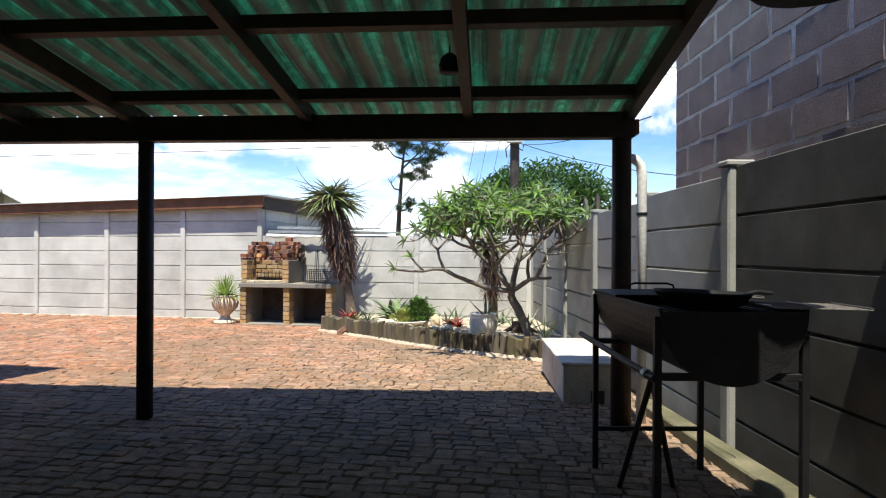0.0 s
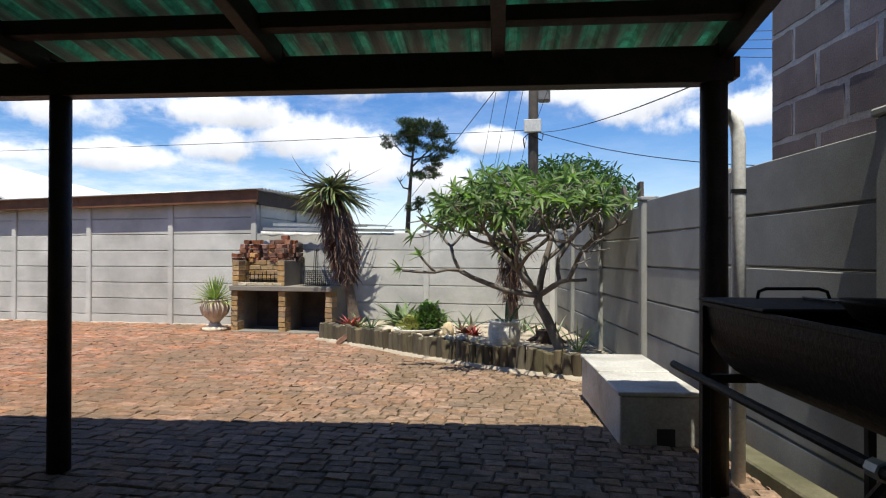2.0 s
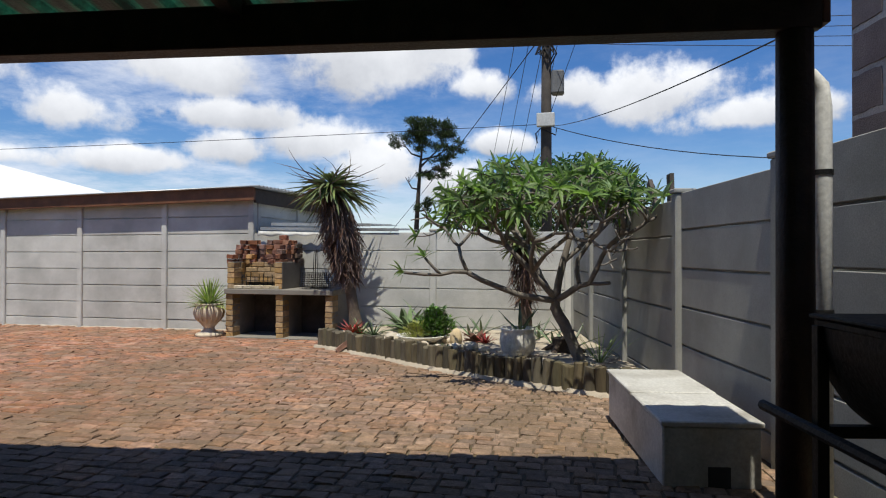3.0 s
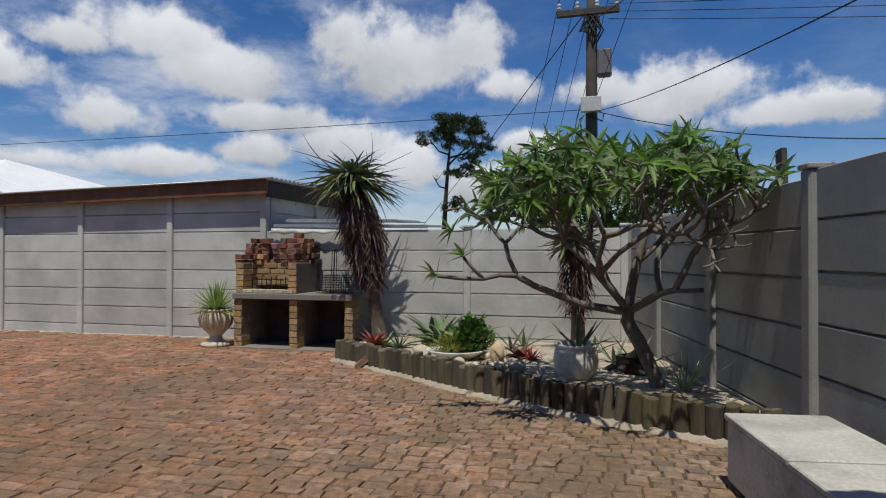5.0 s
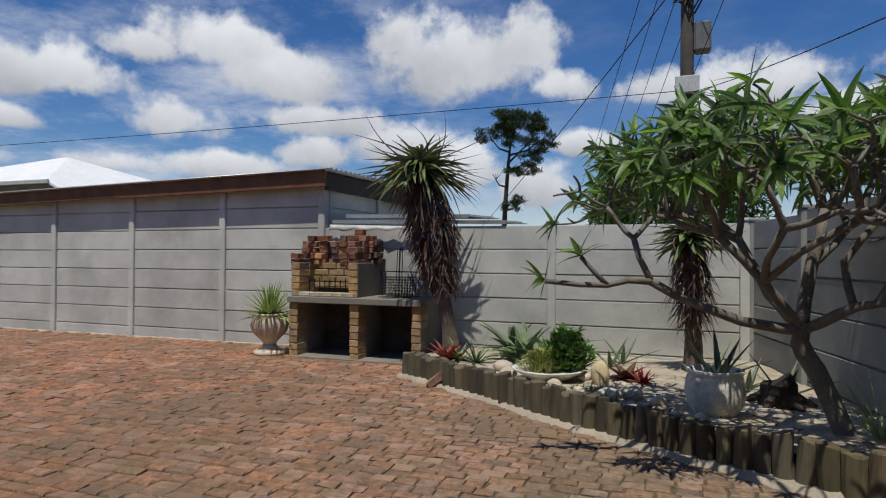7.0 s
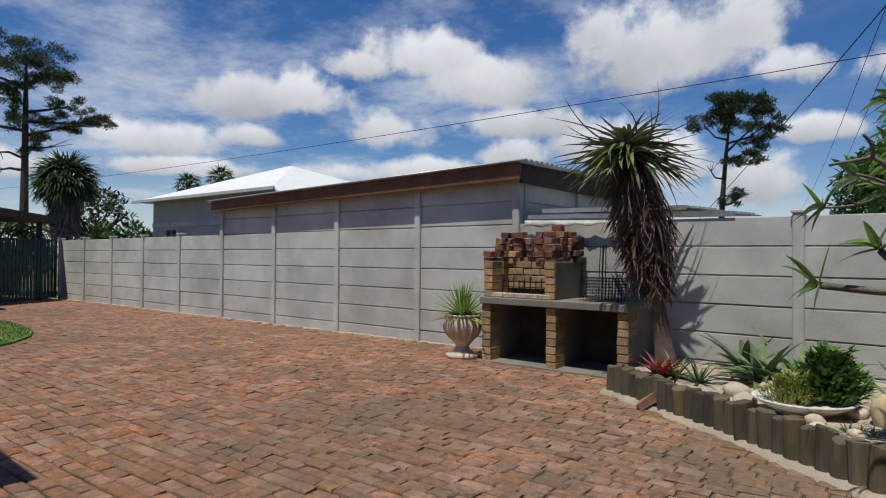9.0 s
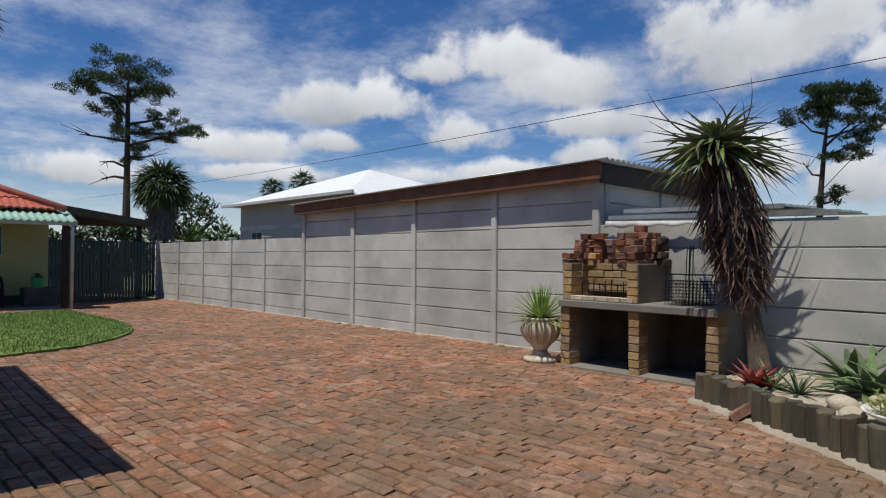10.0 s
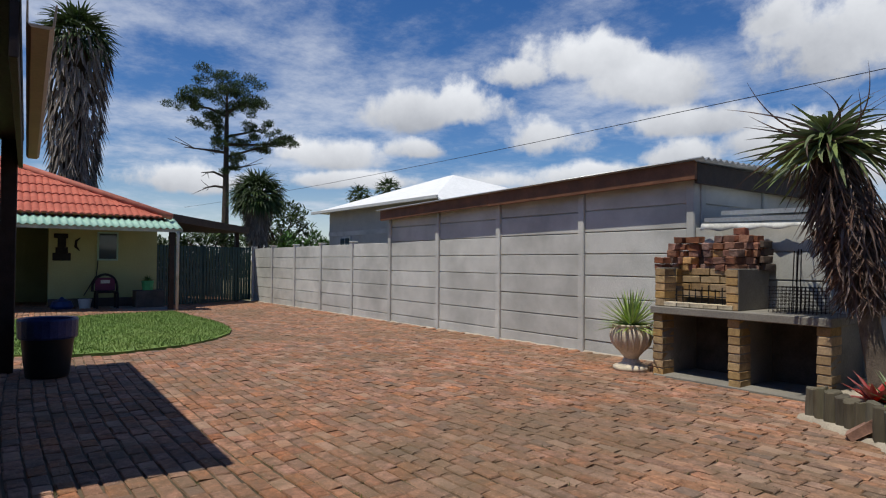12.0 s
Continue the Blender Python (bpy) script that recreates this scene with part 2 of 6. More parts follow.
for k in ("paver", "paver_bulk"):
    browned(M[k], k == "paver_bulk")
M["joint"] = material("sandy_joints", (0.12, 0.085, 0.055), 0.4, 4, 80, 0.95, 0.5, tint=(0.07, 0.075, 0.035), tint_scale=0.8)
M["earth"] = material("pale_sand", (0.44, 0.38, 0.29), 0.25, 5, 70, 0.95, 0.7, tint=(0.25, 0.2, 0.14), tint_scale=3.0, tint_amount=0.6)
M["field"] = material("dry_ground", (0.2, 0.17, 0.1), 0.3, 0.3, 8, 0.95, 0.2, tint=(0.1, 0.12, 0.05), tint_scale=0.1)
M["grass"] = material("lawn_grass", (0.125, 0.2, 0.04), 0.2, 3, 60, 0.85, 0.3, tint=(0.15, 0.18, 0.045), tint_scale=1.5, random=0.1, island=True)
M["timber_dark"] = material("dark_stained_timber", (0.035, 0.02, 0.014), 0.4, 10, 60, 0.55, 0.3)
M["fascia"] = material("brown_timber_fascia", (0.16, 0.07, 0.035), 0.35, 4, 50, 0.6, 0.3, tint=(0.07, 0.035, 0.02), tint_scale=3)
M["sheet_green"] = material("green_fibreglass_sheet", (0.05, 0.36, 0.22), 0.6, 14, 90, 0.5, 0.3, tint=(0.07, 0.09, 0.06), tint_scale=5, tint_amount=0.8)
m = M["sheet_green"]
nt = m.node_tree
N, L = nt.nodes.new, nt.links.new
tr, mx, b = N("ShaderNodeBsdfTranslucent"), N("ShaderNodeMixShader"), nt.nodes["Principled BSDF"]
tc, sx, mul, fr, off, ab, band = N("ShaderNodeTexCoord"), N("ShaderNodeSeparateXYZ"), N("ShaderNodeMath"), N("ShaderNodeMath"), N("ShaderNodeMath"), N("ShaderNodeMath"), N("ShaderNodeMapRange")
grit, gm, gs = N("ShaderNodeTexNoise"), N("ShaderNodeMapping"), N("ShaderNodeMath")
L(tc.outputs["Object"], sx.inputs[0])
mul.operation, fr.operation, off.operation, ab.operation, gs.operation = "DIVIDE", "FRACT", "SUBTRACT", "ABSOLUTE", "MULTIPLY_ADD"
L(sx.outputs["X"], mul.inputs[0])
mul.inputs[1].default_value = 0.19
L(mul.outputs[0], fr.inputs[0]), L(fr.outputs[0], off.inputs[0])
off.inputs[1].default_value = 0.5
L(off.outputs[0], ab.inputs[0])
# dirt settles in the flat troughs between the ribs
L(tc.outputs["Object"], gm.inputs[0]), L(gm.outputs[0], grit.inputs["Vector"])
gm.inputs["Scale"].default_value = (7, 1.2, 1)
grit.inputs["Scale"].default_value, grit.inputs["Detail"].default_value, grit.inputs["Roughness"].default_value = 2.5, 12, 0.78
L(grit.outputs["Fac"], gs.inputs[0])
gs.inputs[1].default_value = 0.95
L(ab.outputs[0], gs.inputs[2])
L(gs.outputs[0], band.inputs[0])
band.inputs[1].default_value, band.inputs[2].default_value, band.inputs[4].default_value = 0.6, 0.86, 0.92
dm = N("ShaderNodeMix")
dm.data_type = "RGBA"
L(band.outputs[0], dm.inputs[0]), L(b.inputs["Base Color"].links[0].from_socket, dm.inputs[6])
dm.inputs[7].default_value = (0.075, 0.068, 0.055, 1)
# whole strips are older and darker than others
sm, sn, sr, sd = N("ShaderNodeMapping"), N("ShaderNodeTexNoise"), N("ShaderNodeMapRange"), N("ShaderNodeMix")
sm.inputs["Scale"].default_value = (5.5, 0.12, 1)
sn.inputs["Scale"].default_value, sn.inputs["Detail"].default_value, sn.inputs["Roughness"].default_value = 1.6, 5, 0.75
L(tc.outputs["Object"], sm.inputs[0]), L(sm.outputs[0], sn.inputs["Vector"]), L(sn.outputs["Fac"], sr.inputs[0])
sr.inputs[1].default_value, sr.inputs[2].default_value, sr.inputs[4].default_value = 0.44, 0.6, 0.9
sd.data_type = "RGBA"
L(sr.outputs[0], sd.inputs[0]), L(dm.outputs[2], sd.inputs[6])
sd.inputs[7].default_value = (0.03, 0.032, 0.026, 1)
L(sd.outputs[2], b.inputs["Base Color"]), L(sd.outputs[2], tr.inputs["Color"])
mx.inputs[0].default_value = 0.1
L(b.outputs[0], mx.inputs[1]), L(tr.outputs[0], mx.inputs[2])
L(mx.outputs[0], nt.nodes["Material Output"].inputs[0])
M["sheet_grey"] = material("galvanised_roof_sheet", (0.42, 0.43, 0.43), 0.15, 3, 40, 0.45, 0.1, metal=0.5)
M["white_roof"] = material("white_painted_roof", (0.8, 0.8, 0.79), 0.06, 2, 30, 0.6, 0.1)
M["block"] = material("cement_block", (0.175, 0.14, 0.137), 0.2, 6, 110, 0.95, 0.35, tint=(0.14, 0.11, 0.105), tint_scale=2, random=0.14)
M["haunch"] = material("sandy_cement", (0.4, 0.34, 0.26), 0.25, 8, 90, 0.95, 0.5, tint=(0.2, 0.18, 0.14), tint_scale=4)
M["fillet"] = material("pale_lime_cement", (0.42, 0.36, 0.29), 0.25, 8, 90, 0.95, 0.5, tint=(0.3, 0.25, 0.18), tint_scale=4)
M["mossy_strip"] = material("mossy_cement", (0.13, 0.12, 0.075), 0.3, 6, 80, 0.95, 0.5, tint=(0.07, 0.075, 0.035), tint_scale=2.5, tint_amount=0.8)
M["mortar"] = material("pale_mortar", (0.43, 0.4, 0.375), 0.2, 7, 60, 0.95, 0.6)
M["brick_yellow"] = material("yellow_stock_brick", (0.36, 0.235, 0.105), 0.3, 14, 70, 0.9, 0.5, tint=(0.27, 0.17, 0.09), tint_scale=6, random=0.25)
M["brick_cream"] = material("cream_fire_brick", (0.5, 0.42, 0.29), 0.2, 14, 70, 0.9, 0.5, random=0.15)
M["brick_red"] = material("red_stock_brick", (0.28, 0.125, 0.075), 0.4, 12, 70, 0.9, 0.6, tint=(0.085, 0.045, 0.04), tint_scale=5, random=0.4)
M["brick_ochre"] = material("ochre_brick", (0.5, 0.26, 0.06), 0.3, 12, 70, 0.9, 0.5, random=0.2)
M["cement"] = material("cement_render", (0.23, 0.21, 0.175), 0.2, 5, 60, 0.92, 0.5, tint=(0.13, 0.12, 0.11), tint_scale=2.5)
# brown brick darkened in colour for the braai's shaded right side
M["brick_dark"] = material("shaded_side_brick", (0.13, 0.085, 0.06), 0.35, 12, 70, 0.9, 0.6, tint=(0.075, 0.055, 0.045), tint_scale=5, random=0.35)
# dark grey-brown render, shared by several parts
M["soot"] = material("dark_render", (0.085, 0.072, 0.06), 0.3, 5, 50, 0.95, 0.4)
# cement darkened in colour to carry the shade on the braai's sides
M["cheek"] = material("shaded_side_render", (0.15, 0.135, 0.115), 0.25, 5, 60, 0.92, 0.5, tint=(0.08, 0.072, 0.062), tint_scale=2.5)
M["log"] = material("weathered_pole_wood", (0.122, 0.1, 0.063), 0.4, 12, 70, 0.9, 0.3, tint=(0.05, 0.05, 0.032), tint_scale=6, tint_amount=0.7, random=0.35)
# grain drawn out along the standing poles
for n_ in [q for q in M["log"].node_tree.nodes if q.bl_idname == "ShaderNodeTexNoise"]:
    mp_ = M["log"].node_tree.nodes.new("ShaderNodeMapping")
    src_ = n_.inputs["Vector"].links[0].from_socket
    mp_.inputs["Scale"].default_value = (1, 1, 0.12)
    M["log"].node_tree.links.new(src_, mp_.inputs[0])
    M["log"].node_tree.links.new(mp_.outputs[0], n_.inputs["Vector"])
M["stone"] = material("pale_garden_stone", (0.56, 0.48, 0.36), 0.2, 9, 60, 0.85, 0.5, tint=(0.4, 0.33, 0.2), tint_scale=4, random=0.15)
M["stone_cream"] = material("cream_garden_stone", (0.58, 0.45, 0.26), 0.2, 7, 60, 0.8, 0.4, tint=(0.5, 0.42, 0.32), tint_scale=4)
M["urn"] = material("cream_cement_urn", (0.6, 0.51, 0.38), 0.15, 7, 60, 0.85, 0.35)
M["pot_grey"] = material("whitewashed_pot", (0.76, 0.73, 0.65), 0.12, 6, 50, 0.8, 0.35, tint=(0.25, 0.23, 0.19), tint_scale=5)
M["white_paint"] = material("worn_white_paint", (0.53, 0.52, 0.48), 0.08, 4, 50, 0.6, 0.2, tint=(0.24, 0.22, 0.18), tint_scale=2.2, tint_amount=0.7)
M["pvc"] = material("white_pvc_pipe", (0.75, 0.75, 0.73), 0.06, 5, 40, 0.45, 0.05)
M["gutter"] = material("cream_gutter", (0.36, 0.27, 0.19), 0.1, 3, 40, 0.5, 0.1)
M["iron"] = material("black_sooty_steel", (0.012, 0.012, 0.013), 0.4, 12, 70, 0.6, 0.3, metal=0.3)
M["wire"] = material("rusty_wire", (0.05, 0.04, 0.035), 0.4, 20, 80, 0.6, 0.1, metal=0.6)
M["wire_bright"] = material("worn_steel_wire", (0.16, 0.15, 0.14), 0.3, 20, 80, 0.45, 0.1, metal=0.7)
M["bark"] = material("frangipani_bark", (0.19, 0.168, 0.142), 0.3, 9, 60, 0.85, 0.5, tint=(0.1, 0.085, 0.07), tint_scale=6)
M["bark_aloe"] = material("aloe_bark", (0.13, 0.1, 0.075), 0.35, 10, 60, 0.9, 0.8, tint=(0.06, 0.045, 0.035), tint_scale=7)
M["bark_dark"] = material("dark_pine_bark", (0.06, 0.045, 0.035), 0.4, 4, 30, 0.95, 0.6)
M["leaf_frangipani"] = leafy("frangipani_leaf", (0.165, 0.27, 0.06), 0.42, 0.4, 0.45)
M["leaf_pine"] = leafy("pine_needles", (0.055, 0.088, 0.033), 0.6, 0.5, 0.3)
M["leaf_far"] = leafy("tree_foliage", (0.065, 0.145, 0.028), 0.55, 0.4, 0.2)
M["leaf_aloe"] = leafy("aloe_leaf", (0.17, 0.21, 0.08), 0.45, 0.35, 0.1)
M["leaf_dry"] = leafy("dry_aloe_leaf", (0.17, 0.105, 0.078), 0.8, 0.45, 0.1)
M["leaf_grey"] = leafy("dry_palm_frond", (0.22, 0.18, 0.15), 0.85, 0.4, 0.1)
M["leaf_yucca"] = leafy("spiky_yucca_leaf", (0.31, 0.42, 0.1), 0.45, 0.35, 0.2)
M["leaf_clump"] = leafy("yellow_green_succulent_leaf", (0.34, 0.36, 0.075), 0.5, 0.35, 0.2)
M["leaf_agave"] = leafy("striped_agave_leaf", (0.15, 0.21, 0.085), 0.45, 0.4, 0.1)
M["leaf_snake"] = leafy("snake_plant_leaf", (0.085, 0.125, 0.055), 0.45, 0.35, 0.1)
M["leaf_bush"] = leafy("jade_bush_leaf", (0.1, 0.195, 0.035), 0.4, 0.45, 0.2)
M["leaf_red"] = leafy("red_bromeliad_leaf", (0.3, 0.03, 0.025), 0.45, 0.35, 0.15)
M["leaf_brown"] = leafy("brown_kalanchoe_leaf", (0.14, 0.06, 0.035), 0.55, 0.35, 0.1)
M["weed"] = leafy("dry_moss", (0.12, 0.105, 0.04), 0.8, 0.45, 0.1)
M["leaf_palm"] = leafy("fan_palm_leaf", (0.06, 0.095, 0.03), 0.5, 0.35, 0.15)
M["house_green"] = material("pale_green_house_wall", (0.38, 0.4, 0.19), 0.08, 2, 40, 0.85, 0.2)
M["house_grey"] = material("grey_plaster_wall", (0.42, 0.4, 0.36), 0.12, 1.5, 40, 0.9, 0.2)
M["tile_red"] = material("red_roof_tile", (0.4, 0.115, 0.075), 0.2, 4, 40, 0.75, 0.2, random=0.12)
M["mint"] = material("mint_green_sheet", (0.32, 0.5, 0.4), 0.12, 4, 40, 0.6, 0.15)
M["gate"] = material("dark_teal_painted_steel", (0.02, 0.055, 0.055), 0.2, 5, 40, 0.5, 0.1)
M["dark_in"] = material("opening_shade", (0.05, 0.045, 0.04), 0.2, 2, 20, 0.9, 0.1)
M["bin"] = material("black_bin_plastic", (0.015, 0.016, 0.018), 0.2, 6, 40, 0.45, 0.1)
M["blue"] = material("blue_bin_bag", (0.02, 0.035, 0.12), 0.3, 9, 50, 0.35, 0.3)
M["pole_wood"] = material("grey_utility_pole", (0.07, 0.06, 0.052), 0.3, 5, 50, 0.9, 0.4)
M["canister"] = material("dull_grey_canister", (0.14, 0.14, 0.14), 0.15, 5, 40, 0.6, 0.05)
M["box_grey"] = material("grey_enclosure", (0.5, 0.5, 0.48), 0.08, 5, 40, 0.5, 0.05)
M["cable"] = material("black_cable", (0.012, 0.012, 0.014), 0.2, 8, 40, 0.6, 0.0)
M["purple"] = material("purple_plastic", (0.1, 0.012, 0.05), 0.2, 6, 40, 0.4, 0.05)
M["green_plastic"] = material("green_plastic", (0.05, 0.3, 0.12), 0.15, 6, 40, 0.45, 0.05)
glass = bpy.data.materials.new("window_glass")
glass.use_nodes = True
gb = glass.node_tree.nodes["Principled BSDF"]
gb.inputs["Base Color"].default_value = (0.04, 0.06, 0.07, 1)
gb.inputs["Roughness"].default_value = 0.05
M["glass"] = glass


# ---- building helpers ----
def mesh_of(name, bm, mat, smooth=False):
    me = bpy.data.meshes.new(name)
    bm.normal_update()
    if smooth:
        for f in bm.faces:
            f.smooth = True
    bm.to_mesh(me)
    bm.free()
    for m in mat if isinstance(mat, (list, tuple)) else (mat,):
        me.materials.append(m)
    return me


def part(name, bm, mat, parent=None, label="", smooth=False):
    ob = new(name, bm if isinstance(bm, bpy.types.Mesh) else mesh_of(name, bm, mat, smooth))
    if parent:
        ob.parent = parent
    if label:
        tagged(ob, label)
    return ob


def thing(name, m, label, category, group="", kind=""):
    e = new(name)
    e.matrix_world = m
    e.empty_display_size = 0.1
    return tagged(e, label, category, group, kind)


def at(x, y, z=0.0, rz=0.0):
    return pose(x, y, z, 0, 0, rz)


def box(bm, x0, x1, y0, y1, z0, z1, bevel=0.0, m=None):
    vs = [bm.verts.new(v) for v in ((x0, y0, z0), (x1, y0, z0), (x1, y1, z0), (x0, y1, z0), (x0, y0, z1), (x1, y0, z1), (x1, y1, z1), (x0, y1, z1))]
    fs = [bm.faces.new([vs[i] for i in q]) for q in ((3, 2, 1, 0), (4, 5, 6, 7), (0, 1, 5, 4), (1, 2, 6, 5), (2, 3, 7, 6), (3, 0, 4, 7))]
    if bevel:
        r = bmesh.ops.bevel(bm, geom=list({e for f in fs for e in f.edges}), offset=bevel, segments=1, affect="EDGES", profile=0.5)
        vs = list({v for f in r["faces"] for v in f.verts} | {v for v in vs if v.is_valid})
    if m:
        bmesh.ops.transform(bm, matrix=m, verts=vs)
    return vs


def boxed(*a, **k):
    bm = bmesh.new()
    box(bm, *a, **k)
    return bm


def tube(bm, pts, radii, n=8, cap=True, jitter=0.0, mat=0):
    pts = [Vector(p) for p in pts]
    if isinstance(radii, (int, float)):
        radii = [radii] * len(pts)
    rings, ref = [], None
    for i, p in enumerate(pts):
        d = (pts[min(i + 1, len(pts) - 1)] - pts[max(i - 1, 0)]).normalized()
        if ref is None:
            ref = d.orthogonal().normalized()
        ref = (ref - d * ref.dot(d)).normalized()
        s = d.cross(ref)
        rings.append([bm.verts.new(p + (ref * math.cos(a) + s * math.sin(a)) * radii[i] * (1 + random.uniform(-jitter, jitter))) for a in (2 * math.pi * k / n for k in range(n))])
    for a, b in zip(rings, rings[1:]):
        for k in range(n):
            f = bm.faces.new((a[k], a[(k + 1) % n], b[(k + 1) % n], b[k]))
            f.material_index = mat
    if cap and n > 2:
        bm.faces.new(rings[0][::-1])
        bm.faces.new(rings[-1])
    return rings


def tubed(pts, radii, n=8, **k):
    bm = bmesh.new()
    tube(bm, pts, radii, n, **k)
    return bm


def lathe(profile, n=24):
    bm = bmesh.new()
    rings = [[bm.verts.new((r * math.cos(2 * math.pi * k / n), r * math.sin(2 * math.pi * k / n), z)) for k in range(n)] for r, z in profile]
    for a, b in zip(rings, rings[1:]):
        for k in range(n):
            bm.faces.new((a[k], a[(k + 1) % n], b[(k + 1) % n], b[k]))
    bm.faces.new(rings[0][::-1])
    return bm


def blade(bm, base, out, up, length, width, droop=0.3, fold=0.25, steps=4, mat=0, curl=0.0):
    """A tapering leaf with a folded midrib, from base along out, bending towards the ground by droop."""
    base, out, up = Vector(base), Vector(out).normalized(), Vector(up)
    side = out.cross(up)
    side = side.normalized() if side.length > 1e-4 else out.orthogonal().normalized()
    p, d, rows = base.copy(), out.copy(), []
    for i in range(steps + 1):
        f = i / steps
        w = width * (1 - f) ** 0.7 * min(1, 0.55 + 1.6 * f)
        nrm = side.cross(d).normalized()
        if i == steps:
            rows.append([bm.verts.new(p)])
        else:
            rows.append([bm.verts.new(p - side * w / 2 + nrm * w * fold), bm.verts.new(p), bm.verts.new(p + side * w / 2 + nrm * w * fold)])
        d = (d + Vector((0, 0, -1)) * droop / steps + side * curl / steps).normalized()
        p = p + d * length / steps
    for a, b in zip(rows, rows[1:]):
        for k in range(2):
            f = bm.faces.new((a[k], a[k + 1], b[min(k + 1, len(b) - 1)], b[k])) if len(b) == 3 else bm.faces.new((a[k], a[k + 1], b[0]))
            f.material_index = mat


def gz(x, y):
    """Height of the yard's paving, which falls gently towards the far wall."""
    x, y = min(max(x, -24), 4), min(max(y, -8), 12.2)
    return 0.0049 * (x + 6.5) + 0.0247 * (12.2 - y)


RA = math.atan(0.208)
RW = at(1.3536, 8.0, 0, math.degrees(RA))      # frame of the side wall: y runs along it, x points out of the yard
CP = at(-1.9, 4.87, 0, 7.0)                     # frame of the carport: x runs along its front beam

# ---- ground ----
bm = bmesh.new()
xs, ys = (-900, -120, -24, -12, -4, 4, 60, 900), (-600, -60, -8, 0, 6, 12.2, 40, 200, 1500)
gv = [[bm.verts.new((x, y, gz(x, y) - 0.06)) for y in ys] for x in xs]
for i in range(len(xs) - 1):
    for j in range(len(ys) - 1):
        f = bm.faces.new((gv[i][j], gv[i + 1][j], gv[i + 1][j + 1], gv[i][j + 1]))
tagged(part("ground", bm, M["field"]), "dry sandy ground stretching beyond the yard", "ground", kind="structure")

# sandy bedding on which the pavers lie
bm = bmesh.new()
bedding = [bm.verts.new((x, y, gz(x, y) - 0.012)) for x, y in ((-24, -8), (4, -8), (4, 12.2), (-24, 12.2))]
bm.faces.new(bedding)
joint_sheet = tagged(part("pavement", bm, M["joint"]), "brick and cobble paved yard with sandy joints", "paving", kind="structure")

# ---- boundary walls of precast panels between slotted posts ----
PANEL_H = 0.3


def panel_mesh(length, height=PANEL_H, mat="concrete"):
    bm = bmesh.new()
    box(bm, 0, length, -0.03, -0.0045, 0.011, height - 0.005, 0.004)
    box(bm, 0, length, -0.004, 0.004, 0.0, height - 0.001)
    box(bm, 0, length, 0.0045, 0.03, 0.011, height - 0.005, 0.004)
    return mesh_of("panel", bm, M[mat])


def post_mesh(height, mat="concrete", cap=False, w=0.105):
    bm = bmesh.new()
    box(bm, -w / 2, w / 2, -0.075, 0.075, 0, height, 0.012)
    if cap:
        box(bm, -w / 2 - 0.012, w / 2 + 0.012, -0.087, 0.087, height, height + 0.035, 0.008)
    return mesh_of("post", bm, M[mat])


def precast_wall(wall, frame_m, stations, base, counts, mat="concrete", cap=True, extra=0.03, post_mat=None, posts=slice(None)):
    """Bays between stations along the frame's x axis; counts: panels in each bay, the lowest partly in the ground."""
    cache = {}
    for a, b, n in zip(stations, stations[1:], counts):
        for k in range(n):
            key = round(b - a, 3)
            me = cache.setdefault(key, panel_mesh(b - a - 0.03, mat=mat))
            ob = part("panel", me, None, wall)
            ob.matrix_local = frame_m @ pose(a + 0.015, random.uniform(-0.004, 0.004), base(a) + k * PANEL_H, random.uniform(-0.35, 0.35), 0, 0)
    n_at = [max(counts[max(i - 1, 0)], counts[min(i, len(counts) - 1)]) for i in range(len(stations))]
    for s, n in list(zip(stations, n_at))[posts]:
        h = n * PANEL_H + extra
        me = cache.setdefault(("p", n), post_mesh(h, post_mat or mat, cap))
        ob = part("post", me, None, wall)
        ob.matrix_local = frame_m @ pose(s, 0, base(s), 0, 0, 0)


far_wall = thing("wall_north", Matrix.Identity(4), "grey precast concrete panel boundary wall with slotted posts", "wall", kind="structure")
FW = at(0, 12.245)
precast_wall(far_wall, FW, [-20.2, -18.52, -16.83, -15.15, -13.46, -11.77], lambda x: 0.0049 * (x + 6.5) - 0.12, [6] * 5, posts=slice(0, -1))
shed_wall = thing("wall_shed", Matrix.Identity(4), "tall grey precast concrete wall of a shed", "wall", kind="structure")
precast_wall(shed_wall, FW, [-11.77, -10.05, -8.33, -6.56, -4.87], lambda x: 0.0049 * (x + 6.5) - 0.12, [8] * 4, cap=False, extra=0.0)
back_wall = thing("wall_back", Matrix.Identity(4), "grey precast concrete panel wall behind the garden bed", "wall", kind="structure")
precast_wall(back_wall, FW, [-4.87, -3.27, -1.68, 0.42], lambda x: -0.11, [6] * 3, extra=0.02, posts=slice(1, None))
side_wall = thing("wall_east", Matrix.Identity(4), "weathered grey precast concrete side wall, coloured darker for its shade", "wall", kind="structure")
SW = RW @ at(0.045, 0, 0, 90)
STATIONS = [-17.02 + 1.54 * i for i in range(14)]


def side_base(s):
    return -0.012 - 0.028 * s


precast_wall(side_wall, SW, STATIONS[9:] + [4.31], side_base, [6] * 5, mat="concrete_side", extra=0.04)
# mossy bays, their panels coloured darker for the shade under the roof
mossy_shaded_wall = thing("wall_carport_side", Matrix.Identity(4), "mossy precast concrete wall, coloured darker for the carport shade", "wall", kind="structure")
precast_wall(mossy_shaded_wall, SW, STATIONS[:9], side_base, [6] * 8, mat="concrete_old_shade", extra=0.04, post_mat="concrete_side")
